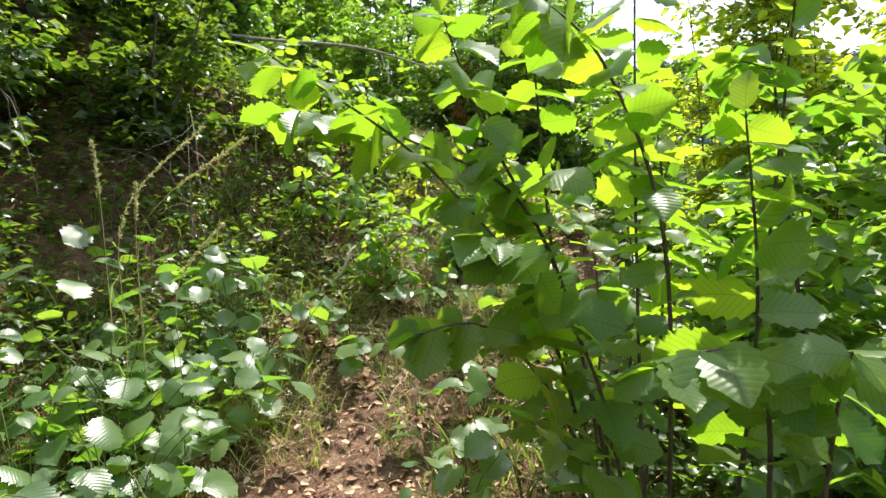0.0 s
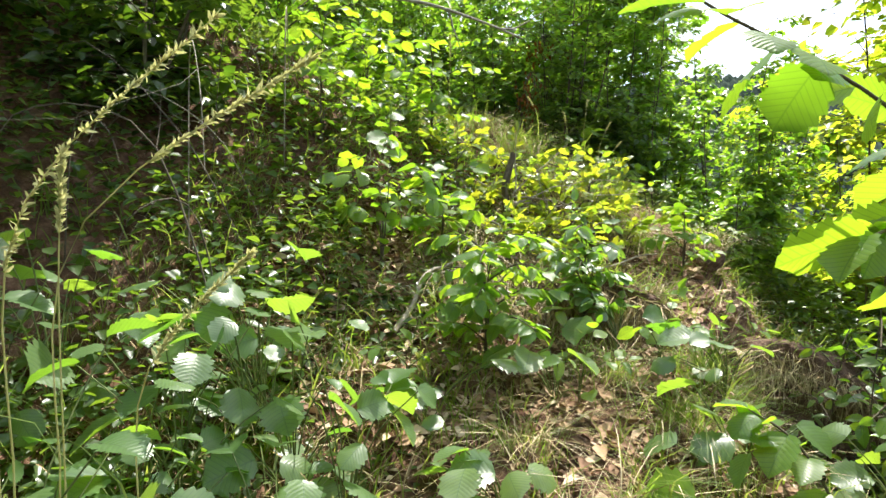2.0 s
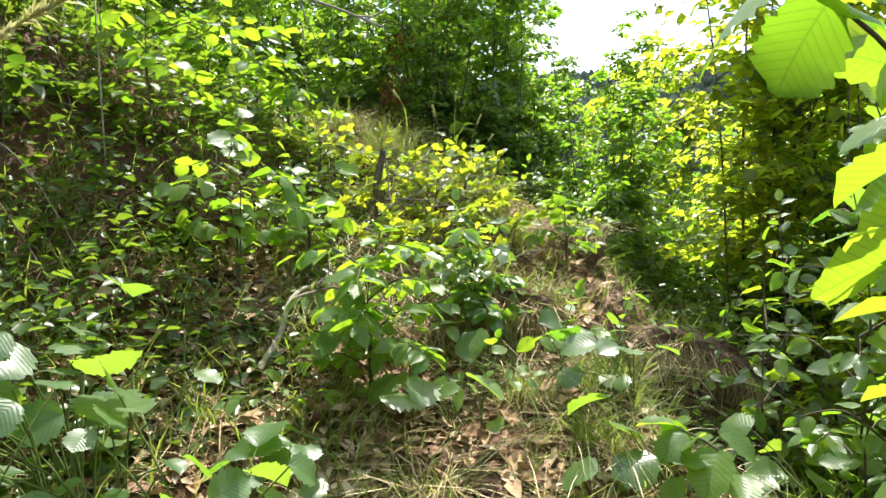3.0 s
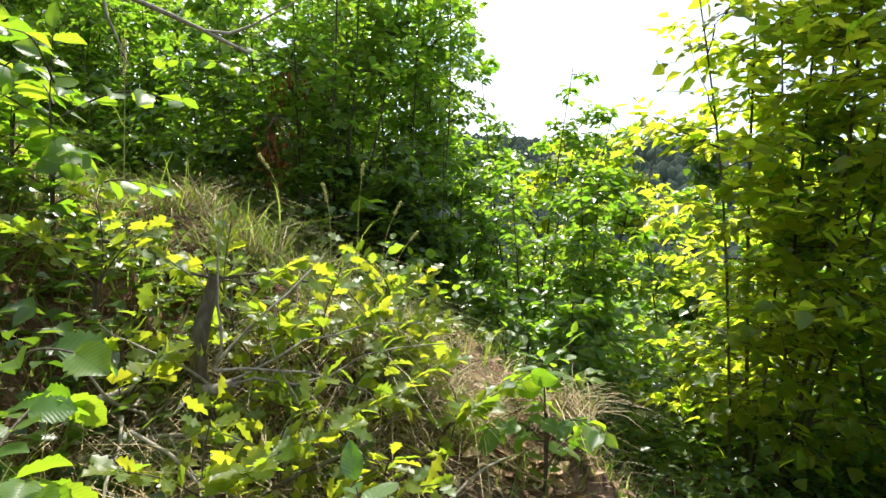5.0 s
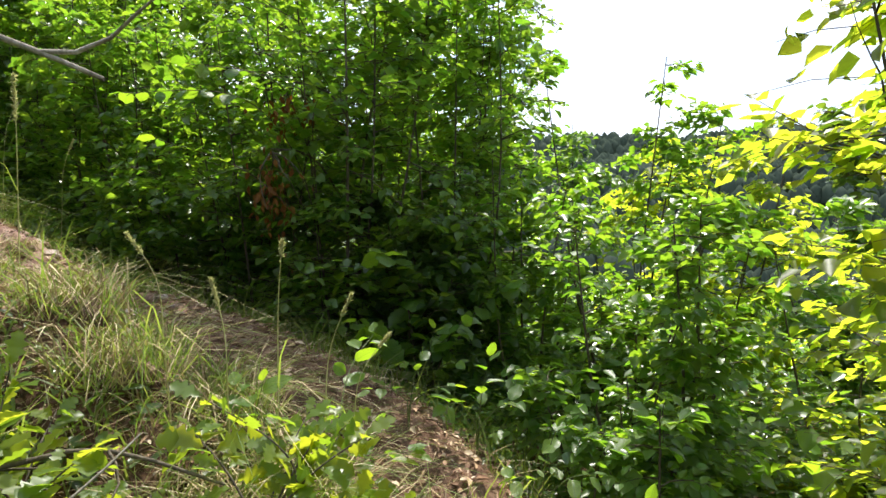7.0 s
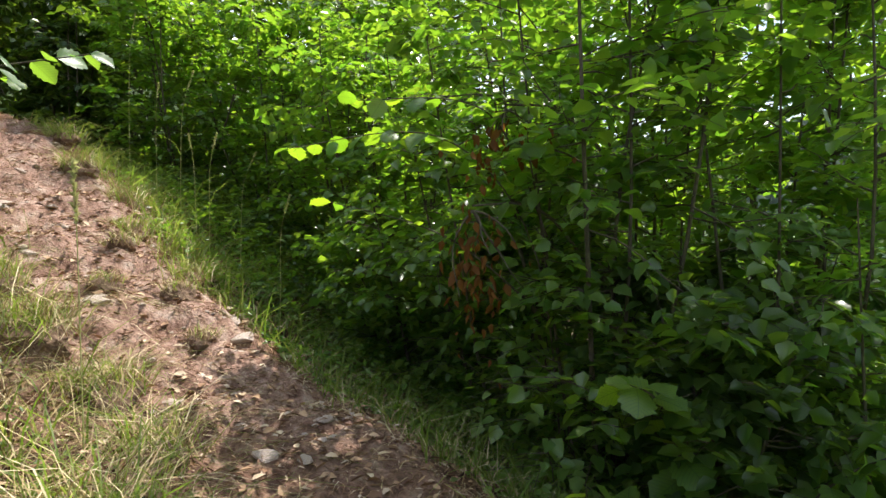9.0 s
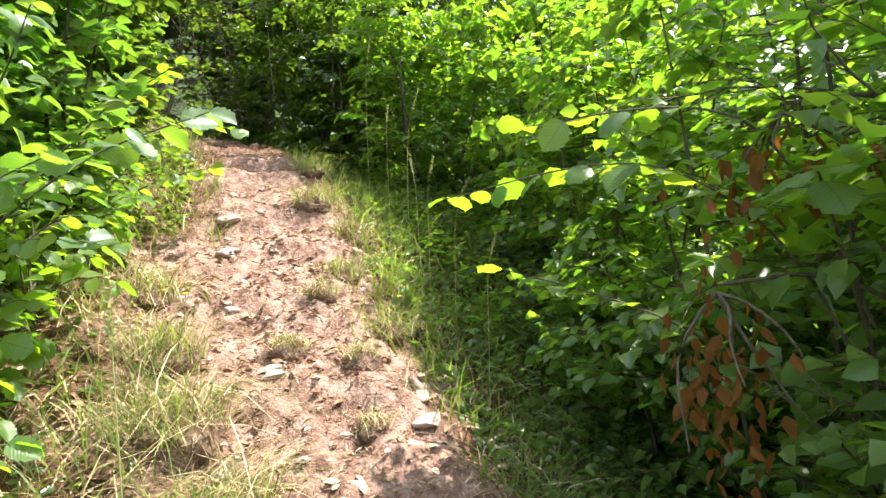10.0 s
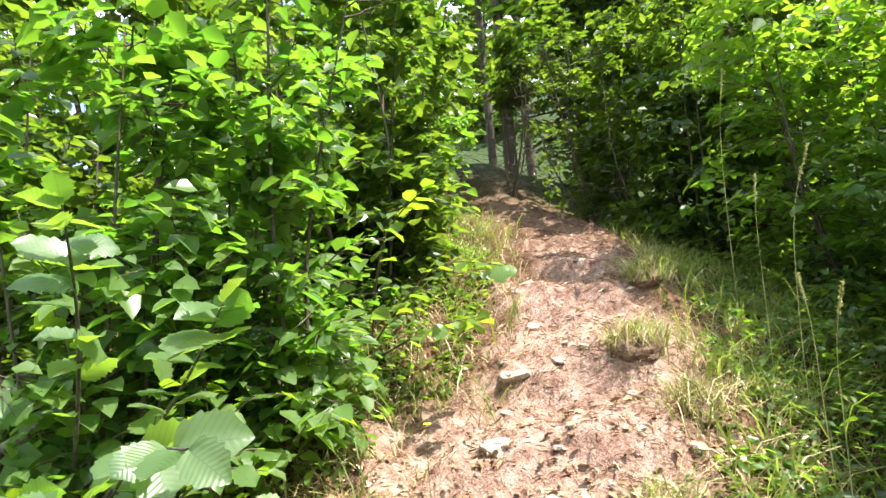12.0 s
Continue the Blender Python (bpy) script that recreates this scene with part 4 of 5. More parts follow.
for k, (x, y, tall, lean, head) in enumerate((
        (-1.62, 2.65, 1.42, (-0.02, 0.0), 0.26), (-1.5, 2.68, 1.26, (0.03, 0.0), 0.22), (-1.5, 2.5, 1.54, (0.44, 0.0), 0.4), (-1.3, 2.6, 1.12, (0.26, 0.0), 0.3), (-1.46, 2.56, 1.52, (0.54, 0.06), 0.22),
        (0.3, 6.3, 0.8, (0.02, 0.0), 0.12), (0.18, 6.25, 0.65, (-0.05, 0.0), 0.2), (0.42, 6.35, 0.75, (0.1, 0.0), 0.16), (0.5, 6.45, 0.6, (0.14, 0.0), 0.14), (-0.02, 6.4, 0.6, (-0.12, 0.0), 0.18),
        (-2.9, 9.75, 1.3, (0.08, 0.1), 0.2), (-3.2, 9.8, 1.05, (0.05, 0.0), 0.2), (-2.4, 9.5, 1.0, (0.1, 0.0), 0.2), (-2.0, 9.35, 0.95, (0.12, 0.05), 0.2), (-3.6, 9.9, 1.5, (0.06, 0.05), 0.16), (-1.5, 9.1, 0.9, (0.1, 0.0), 0.2), (-2.6, 9.6, 0.9, (-0.06, 0.0), 0.2), (-0.8, 7.15, 0.85, (-0.01, 0.0), 0.3))):
    seed_stalk(x, y, tall, lean, head, 600 + k)

# saplings, seedlings and sprays, with leaves that can be told apart
def sapling(x, y, tall, arms, size, fine, material, label, seed, reach=0.3, bark=BARK, gap=0.026):
    """A young broad-leaved plant: one leader and leafy side shoots all round."""
    rr = np.random.RandomState(seed)
    z = drop(x, y)
    st = [[(x, y, z - 0.03), (x + rr.normal(0, 0.03), y + rr.normal(0, 0.03), z + tall * 0.6), (x + rr.normal(0, 0.06), y + rr.normal(0, 0.06), z + tall)]]
    for q in range(arms):
        a = q * 2.4 + rr.rand()
        h = tall * (0.15 + 0.65 * (q + rr.rand()) / arms)
        r = reach * (0.6 + 0.6 * rr.rand())
        st.append([(x, y, z + h), (x + 0.5 * r * math.cos(a), y + 0.5 * r * math.sin(a), z + h + 0.14 * r + 0.05), (x + r * math.cos(a), y + r * math.sin(a), z + h + 0.1 * r + 0.04)])
    return arching("sapling", st, fine, size, material, label, "sapling", seed + 1, bark, gap, 0.12, 0.005, "saplings on the bank", 0.25, 0.9, 0.45)


sapling(-0.5, 4.15, 0.74, 16, 0.105, OVAL_FINE, HAZEL, "leafy green sapling on the bank", 21, 0.34)
sapling(0.0, 4.5, 0.72, 14, 0.09, OVAL_FINE, HERB, "dense dark-leaved sapling casting shade on the bank", 23, 0.2, gap=0.02)
sapling(0.85, 5.45, 0.5, 5, 0.1, OVAL_FINE, HAZEL, "small sapling with yellow-green leaves", 25, 0.25)
sapling(-1.1, 4.9, 0.9, 8, 0.11, ROUND_FINE, HAZEL, "young hazel with light green leaves on the bank", 27, 0.4, gap=0.05)
sapling(-1.6, 5.5, 1.1, 9, 0.11, ROUND_FINE, HAZEL, "young hazel with light green leaves on the bank", 29, 0.45, gap=0.05)
sapling(-0.9, 6.2, 0.8, 8, 0.1, ROUND_FINE, HAZEL, "young hazel with light green leaves on the bank", 31, 0.4, gap=0.05)
sapling(-0.75, 5.0, 0.7, 6, 0.11, ROUND_FINE, HAZEL, "young hazel with light green leaves on the bank", 33, 0.3, gap=0.05)
sapling(0.1, 5.0, 0.3, 5, 0.085, OVAL_FINE, HAZEL, "small sapling with yellow-green leaves", 35, 0.22)
for k, (x, y, h, size) in enumerate(((1.05, 3.45, 1.25, 0.11), (1.32, 4.2, 1.5, 0.11), (1.25, 3.35, 1.3, 0.12), (1.6, 4.45, 1.75, 0.1), (0.9, 3.2, 0.75, 0.1), (1.62, 4.95, 1.3, 0.1), (1.95, 4.8, 1.7, 0.1))):
    sapling(x, y, h, 9, size, OVAL_FINE, HAZEL if k % 3 else HERB, "young broad-leaved sapling with bright yellow-green leaves", 240 + 2 * k, 0.3, gap=0.06)
for k, (x, y, h) in enumerate(((-1.7, 6.95, 0.7), (-1.3, 6.75, 0.55), (-2.2, 7.2, 0.75), (-2.35, 6.9, 0.9))):
    sapling(x, y, h, 7, 0.105, ROUND_FINE, HAZEL, "young alder with broad sunlit leaves beside the path", 270 + 2 * k, 0.28, gap=0.055)
for k, (x, y, h) in enumerate(((-1.55, 6.8, 0.6), (-1.15, 6.6, 0.5), (-1.95, 7.0, 0.6), (-2.0, 6.7, 0.8), (-1.45, 6.4, 0.7), (-2.5, 7.25, 0.6), (-2.95, 7.55, 0.5))):
    sapling(x, y, h, 7, 0.09, ROUND_FINE, HAZEL, "alder sprout with round shining leaves beside the path", 60 + 2 * k, 0.3, gap=0.04)
for k, (x, y, h) in enumerate(((-0.1, 5.35, 0.45), (0.1, 5.55, 0.5), (0.3, 5.7, 0.45), (-0.3, 5.25, 0.4), (0.2, 5.35, 0.35), (0.42, 5.9, 0.4), (-0.15, 5.8, 0.5), (-0.55, 5.6, 0.45), (0.0, 5.1, 0.35), (-0.7, 5.9, 0.5), (0.05, 5.75, 0.6), (0.3, 5.95, 0.5), (-0.25, 5.95, 0.6), (0.5, 5.6, 0.4))):
    z = drop(x, y)
    rr = np.random.RandomState(700 + k)
    st = [[(x, y, z - 0.02), (x + rr.normal(0, 0.04), y + rr.normal(0, 0.04), z + h * 0.6), (x + rr.normal(0, 0.1), y + rr.normal(0, 0.1), z + h)]]
    for q in range(5):
        a = rr.rand() * 6.283
        st.append([(x, y, z + h * 0.35), (x + 0.12 * math.cos(a), y + 0.12 * math.sin(a), z + h * 0.6), (x + 0.24 * math.cos(a), y + 0.24 * math.sin(a), z + h * 0.75)])
    arching("oak_seedling", st, LOBED, 0.095, OAK_ONE, "yellow-green oak seedling with lobed sunlit leaves", "seedling", 710 + k, BARK, 0.024, 0.25, 0.004, "oak seedlings on the bank", 0.0, 0.9, 0.8)


# ---- woodwork: a broken post, branches, withered sprays ----
def stump(x, y):
    z = drop(x, y)
    e = thing("broken_stem", (x, y, z), "broken grey stem with a pale cut knot and dry twigs", "stump")
    pts = curve_through([(0, 0, -0.05), (0.01, 0, 0.2), (-0.02, 0.01, 0.42), (0.03, 0, 0.66)], 10)
    part("trunk", tubes("trunk", [(pts, np.linspace(0.032, 0.022, 10) + 0.003 * np.sin(np.arange(10) * 2.1))], BARK, 9), e)
    knot = np.array([(0.0, -0.02, 0.3), (0.04, -0.05, 0.31), (0.09, -0.06, 0.33)])
    part("knot", tubes("knot", [(knot, [0.02, 0.018, 0.016])], PALE_BARK, 8), e, "pale cut side branch")
    rs = np.random.RandomState(5)
    for way, L in (((0.9, -0.1, 0.45), 0.75), ((0.8, 0.2, 0.75), 0.6), ((0.95, -0.2, 0.12), 0.7), ((0.5, 0.3, 0.9), 0.5), ((-0.6, 0.1, 0.5), 0.4), ((0.9, 0.1, 0.28), 0.9)):
        line = limb(rs, (0.03, -0.02, 0.28 + 0.1 * rs.rand()), way, L, 8, 0.5, -0.35)
        part("twig", tubes("twig", [(line, np.linspace(0.006, 0.0018, 8))], PALE_BARK, 5), e)
    return e


stump(-0.33, 5.55)


def branch(name, pts, thick, label, material=PALE_BARK, side=3, seed=1, cat="branch"):
    """A dead branch with a few side twigs."""
    rs = np.random.RandomState(seed)
    p = np.array(pts, float)
    e = thing(name, tuple(p[0]), label, cat)
    line = curve_through(p - p[0], 14)
    part("limb", tubes("limb", [(line, np.linspace(thick, thick * 0.35, 14))], material, 6), e)
    for k in range(side):
        i = 3 + rs.randint(9)
        d = unit(line[i + 1] - line[i]) + rs.normal(0, 0.6, 3)
        tw = limb(rs, line[i], d, 0.25 + 0.3 * rs.rand(), 6, 0.5, 0)
        part("twig", tubes("twig", [(tw, np.linspace(thick * 0.4, thick * 0.12, 6))], material, 5), e)
    return e


def lying(x0, y0, x1, y1, lift=0.03, n=5, up=0.0, seed=1):
    rs = np.random.RandomState(seed)
    out = []
    for k in range(n):
        u = k / (n - 1)
        x, y = x0 + (x1 - x0) * u + rs.normal(0, 0.02), y0 + (y1 - y0) * u + rs.normal(0, 0.02)
        out.append((x, y, drop(x, y) + 0.06 * math.sin(u * 3.14) + lift + up * math.sin(u * 2.6) + rs.rand() * 0.015))
    return out


dry = "dry bleached branch lying on the bank"
branch("fallen_branch", lying(-0.62, 5.55, 0.35, 5.5, 0.05, up=0.06, seed=1), 0.012, dry, seed=1)
branch("fallen_branch", lying(-0.66, 5.5, -0.5, 5.75, 0.02, up=0.1, seed=2), 0.018, dry, seed=2)
branch("fallen_branch", lying(-0.5, 5.6, 0.1, 4.95, 0.05, up=0.05, seed=3), 0.008, dry, seed=3)
branch("fallen_branch", lying(-0.95, 4.3, -0.7, 4.85, 0.03, up=0.06, seed=4), 0.017, "short grey dead branch lying on the soil", seed=4)
branch("fallen_branch", lying(-0.1, 4.9, 0.8, 5.5, 0.06, up=0.08, seed=5), 0.009, dry, seed=5)
branch("fallen_branch", lying(-0.4, 5.05, 0.6, 5.75, 0.08, up=0.1, seed=6), 0.01, dry, BARK, 4, 6)
branch("fallen_branch", lying(-0.9, 6.0, 0.2, 6.0, 0.15, up=0.15, seed=7), 0.011, dry, BARK, 4, 7)
branch("fallen_branch", lying(-1.7, 5.0, -0.9, 5.3, 0.06, up=0.1, seed=8), 0.009, dry, BARK, 4, 8)
branch("dead_branch", [(-2.9, 6.6, 3.0), (-2.0, 6.5, 2.85), (-1.1, 6.45, 2.75), (-0.55, 6.45, 2.6), (-0.2, 6.42, 2.46)], 0.022, "bare pale dead branch reaching out of the thicket", PALE_BARK, 2, 9)


def brush_pile(x, y, r, n, seed):
    """A tangle of dry twigs and old stalks heaped on the bank."""
    rs = np.random.RandomState(seed)
    z = drop(x, y)
    e = thing("brush_pile", (x, y, z), "tangle of dry bleached twigs and old grass on the bank", "brushwood")
    for k in range(n):
        a, d, w = rs.rand() * 6.283, r * rs.rand() ** 0.6, rs.rand() * 6.283
        px, py = d * math.cos(a), d * math.sin(a)
        L = 0.22 + 0.5 * rs.rand()
        pts = []
        for u in np.linspace(-0.5, 0.5, 6):
            qx, qy = px + u * L * math.cos(w), py + u * L * math.sin(w)
            pts.append((qx, qy, drop(x + qx, y + qy) - z + 0.02 + 0.2 * (1 - (d / r) ** 2) * (k / n) + 0.1 * (0.25 - u * u) + u * L * 0.25 * math.sin(k)))
        pts = np.array(pts) + rs.normal(0, 0.012, (6, 3))
        part("twig", tubes("twig", [(pts, np.linspace(0.005, 0.0018, 6) * (0.6 + 0.8 * rs.rand()))], PALE_BARK if k % 3 else BARK, 5), e)
    m = 1500
    d, a = r * 1.15 * np.sqrt(rs.rand(m)), rs.rand(m) * 6.283
    gx, gy = d * np.cos(a), d * np.sin(a)
    gz = height(x + gx, y + gy) - z + 0.12 * (1 - (d / r / 1.15) ** 2) * rs.rand(m)
    part("old_grass", blades("old_grass", gx, gy, 0.24 * (0.4 + 0.9 * rs.rand(m)), 0.0018 * (0.6 + 0.7 * rs.rand(m)), 1.4 + 1.2 * rs.rand(m), rs, STRAW, gz, 0.9), e, kind="stuff")
    return e


brush_pile(-0.35, 5.2, 0.5, 46, 15)
brush_pile(0.0, 5.75, 0.4, 26, 16)
rsb = np.random.RandomState(44)
for k in range(16):
    x, y = -1.6 - 2.0 * rsb.rand(), 3.2 + 2.6 * rsb.rand()
    z = drop(x, y)
    a, L = rsb.rand() * 6.283, 0.5 + 0.9 * rsb.rand()
    dx, dy = L * math.cos(a), L * math.sin(a) * 0.5
    branch("dry_bramble", [(x, y, z), (x + dx * 0.3, y + dy * 0.3, z + 0.5 + 0.6 * rsb.rand()), (x + dx * 0.8, y + dy * 0.8, z + 0.55 + 0.7 * rsb.rand()), (x + dx, y + dy, z + 0.3 + 0.3 * rsb.rand())],
           0.003 + 0.003 * rsb.rand(), "thin dry bramble cane arching over the bank", PALE_BARK if k % 4 == 0 else BARK, 2, 50 + k, "bramble")


def withered(x, y, z, n, seed, w, h):
    """A hanging spray of red-brown dead leaves."""
    rs = np.random.RandomState(seed)
    e = thing("withered_branch", (x, y, z), "broken branch with hanging red-brown withered leaves", "branch")
    for k in range(5):
        line = limb(rs, (0, 0, 0.1), (rs.normal(0, 0.7), rs.normal(0, 0.4), -0.6), h * (0.7 + 0.5 * rs.rand()), 7, 0.5, -0.6)
        part("twig", tubes("twig", [(line, np.linspace(0.006, 0.002, 7))], BARK, 5), e)
    up = curve_through([(0.5, 0.55, -0.3), (0.25, 0.3, 0.1), (0, 0, 0.12)], 8)
    part("limb", tubes("limb", [(up, np.linspace(0.009, 0.005, 8))], BARK, 6), e)
    pos = rs.normal(0, 1, (n, 3)) * np.array([w, w * 0.7, h * 0.42]) + np.array([0, 0, -h * 0.4])
    tip = rs.normal(0, 0.35, (n, 3)) + np.array([0, 0, -1.0])
    part("withered_foliage", leaf_cloud("withered_foliage", OVAL, pos, tip, rs.normal(0, 1, (n, 3)), 0.05 * (0.6 + 0.7 * rs.rand(n)), BROWN), e, "red-brown dead leaves", "stuff")
    return e


withered(0.05, 8.32, 2.42, 100, 1, 0.07, 0.4)
withered(0.18, 8.42, 2.86, 55, 2, 0.1, 0.16)

# sprays that reach over the upper path
arching("alder_spray", [
    [(-2.35, 6.9, drop(-2.35, 6.9)), (-2.2, 6.98, 2.7), (-1.75, 7.3, 3.02), (-1.25, 7.58, 3.14)],
    [(-2.3, 6.85, 2.5), (-2.0, 7.15, 2.75), (-1.6, 7.35, 2.72)], [(-2.3, 6.9, 2.6), (-1.9, 7.0, 2.9), (-1.5, 7.15, 3.0)], [(-2.3, 6.9, 2.7), (-2.0, 7.3, 3.1), (-1.8, 7.5, 3.35)], [(-2.3, 6.9, 2.9), (-1.95, 7.1, 3.3), (-1.7, 7.2, 3.6)]],
    ROUND_FINE, 0.12, HERB, "alder spray with round shining leaves over the path", "bush", 81, BARK, 0.045, 0.35, 0.007, "", 0.1, 0.8, 0.5)
arching("alder_spray", [
    [(-3.6, 7.75, drop(-3.6, 7.75)), (-3.5, 7.9, 3.2), (-3.2, 8.15, 3.45), (-2.85, 8.4, 3.42)], [(-3.55, 7.8, 3.0), (-3.3, 8.1, 3.15), (-3.05, 8.3, 3.2)], [(-3.55, 7.8, 3.1), (-3.3, 7.9, 3.6), (-3.0, 8.1, 3.8)]],
    ROUND_FINE, 0.1, HAZEL, "leafy spray with yellow-green leaves beside the path", "bush", 82, BARK, 0.05, 0.3, 0.007, "", 0.2)
arching("hazel_spray", [
    [(0.35, 8.75, drop(0.35, 8.75)), (0.25, 8.7, 2.3), (-0.1, 8.4, 2.85), (-0.75, 8.15, 2.82)], [(0.3, 8.7, 2.0), (-0.1, 8.45, 2.4), (-0.6, 8.25, 2.58)], [(0.3, 8.7, 2.4), (0.1, 8.4, 2.95), (-0.4, 8.15, 3.0)], [(0.3, 8.7, 2.3), (0.3, 8.35, 2.7), (0.35, 8.05, 2.8)]],
    ROUND_FINE, 0.105, HAZEL, "hazel spray with round sunlit leaves reaching over the path", "bush", 83, BARK, 0.075, 0.35, 0.006, "", 0.2)
arching("hazel_bush", [
    [(0.95, 8.3, drop(0.95, 8.3) - 0.03), (0.9, 8.2, 1.4), (0.8, 8.05, 1.8), (0.7, 7.95, 1.9)], [(1.0, 8.3, 0.9), (1.1, 8.05, 1.35), (1.15, 7.85, 1.5)], [(0.95, 8.3, 0.9), (0.75, 8.1, 1.3), (0.55, 7.95, 1.5)], [(0.95, 8.3, 0.9), (1.3, 8.2, 1.5), (1.5, 8.1, 1.7)]],
    ROUND_FINE, 0.14, HAZEL, "shaded hazel with large dark leaves below the bend", "bush", 84, BARK, 0.05, 0.2, 0.008, "", 0.4, 0.9, 0.5)
arching("bramble_spray", [
    [(0.42, 6.25, drop(0.42, 6.25) - 0.02), (0.45, 6.3, 1.2), (0.5, 6.55, 1.5), (0.6, 6.75, 1.62)], [(0.4, 6.25, 1.0), (0.28, 6.4, 1.35), (0.15, 6.5, 1.5)], [(0.45, 6.3, 1.0), (0.6, 6.5, 1.2), (0.75, 6.6, 1.22)]],
    OVAL_FINE, 0.09, HAZEL, "young bramble shoot with pointed bright green leaves", "bramble", 85, GREEN_STEM, 0.05, 0.3, 0.0035, "", 0.1, 0.8, 0.4)
for k, (x, y, h) in enumerate(((-0.1, 3.95, 0.35), (0.28, 4.1, 0.42), (0.55, 4.15, 0.4), (-0.32, 4.35, 0.4), (0.4, 4.75, 0.35), (-0.85, 4.0, 0.35), (0.55, 6.6, 0.22), (0.35, 6.55, 0.25), (0.75, 6.95, 0.3), (0.2, 6.4, 0.3), (1.2, 6.6, 0.4), (1.05, 7.0, 0.45), (1.35, 7.3, 0.5), (0.9, 7.6, 0.4), (1.1, 5.9, 0.3), (1.35, 6.2, 0.5), (1.5, 6.7, 0.5))):
    z = drop(x, y)
    arching("seedling", [[(x, y, z - 0.02), (x + 0.02, y, z + h * 0.6), (x + 0.05, y - 0.03, z + h)], [(x, y, z + h * 0.3), (x + 0.09, y - 0.05, z + h * 0.55), (x + 0.17, y - 0.07, z + h * 0.6)], [(x, y, z + h * 0.35), (x - 0.08, y - 0.06, z + h * 0.6), (x - 0.15, y - 0.1, z + h * 0.62)]],
            OVAL_FINE, 0.085, HAZEL, "small seedling with pointed green leaves beside the path", "seedling", 860 + k, GREEN_STEM, 0.05, 0.4, 0.003, "seedlings beside the path", 0.1, 0.8, 0.35)


# ---- the trodden path: stones, clods, tufts ----
def lump(seed, flat=0.45, rough=0.45):
    bm = bmesh.new()
    bmesh.ops.create_icosphere(bm, subdivisions=2, radius=1.0)
    off = Vector((seed * 3.1, seed * 1.7, 0.3))
    for v in bm.verts:
        v.co *= 1 + rough * noise.noise(v.co * 1.2 + off) + rough * 0.5 * noise.noise(v.co * 3.1 + off)
        v.co.z *= flat
    me = bpy.data.meshes.new("stone")
    bm.to_mesh(me)
    bm.free()
    me.materials.append(STONE)
    return me


stones = [lump(k) for k in range(6)]
rss = np.random.RandomState(77)
spots = [(-1.72, 7.98, 0.06), (-1.8, 8.02, 0.06), (-2.3, 8.06, 0.05), (-2.88, 8.3, 0.065), (-2.6, 8.25, 0.05), (-1.28, 8.46, 0.05), (-1.15, 8.42, 0.045), (-1.4, 8.52, 0.06), (-3.3, 8.5, 0.06), (-3.7, 8.7, 0.05)]
for k in range(190):
    i = 86 + rss.randint(54)
    a = rss.normal(0, 0.24)
    spots.append((TRAIL[i][0] - T_TAN[i][1] * a, TRAIL[i][1] + T_TAN[i][0] * a, 0.009 + 0.03 * rss.rand() ** 2.5))
for x, y, s in spots:
    ob = new("stone", stones[rss.randint(6)])
    ob.parent = ground
    ob.matrix_basis = pose(x, y, drop(x, y) - s * 0.05, rss.rand() * 30 - 15, rss.rand() * 30 - 15, rss.rand() * 360) @ Matrix.Diagonal((s * (0.8 + 0.6 * rss.rand()), s, s, 1))


def tuft(x, y, n, tall, seed, dry=0.7, clod=0.1, lift=0.0, spread=0.09):
    """A clump of grass on its own little mound of soil."""
    rs = np.random.RandomState(seed)
    z = drop(x, y)
    e = thing("grass_tuft", (x, y, z), "dry overhanging grass tuft on a clod of soil", "grass", "grass tufts along the path")
    bm = bmesh.new()
    bmesh.ops.create_icosphere(bm, subdivisions=3, radius=clod)
    off = Vector((seed * 0.7, seed * 1.3, 2.0))
    for v in bm.verts:
        v.co *= 1 + 0.35 * noise.noise(v.co * 12 + off) + 0.18 * noise.noise(v.co * 40 + off)
        v.co.z *= 0.75
    me = bpy.data.meshes.new("clod")
    bm.to_mesh(me)
    bm.free()
    me.materials.append(CLOD)
    part("clod", me, e)
    for mat, m, nm in ((STRAW, int(n * dry), "dry_grass"), (GRASS, int(n * (1 - dry)), "green_grass")):
        r, a = spread * np.sqrt(rs.rand(m)), rs.rand(m) * 6.283
        px, py = r * np.cos(a), r * np.sin(a)
        pz = clod * 0.68 * np.sqrt(np.clip(1 - (r / (clod * 1.25)) ** 2, 0, 1)) + lift
        part(nm, blades(nm, px, py, tall * (0.5 + 0.8 * rs.rand(m)), 0.002 * (0.6 + 0.8 * rs.rand(m)), 0.6 + 1.3 * rs.rand(m), rs, mat, pz, 0.9), e, kind="stuff")
    return e


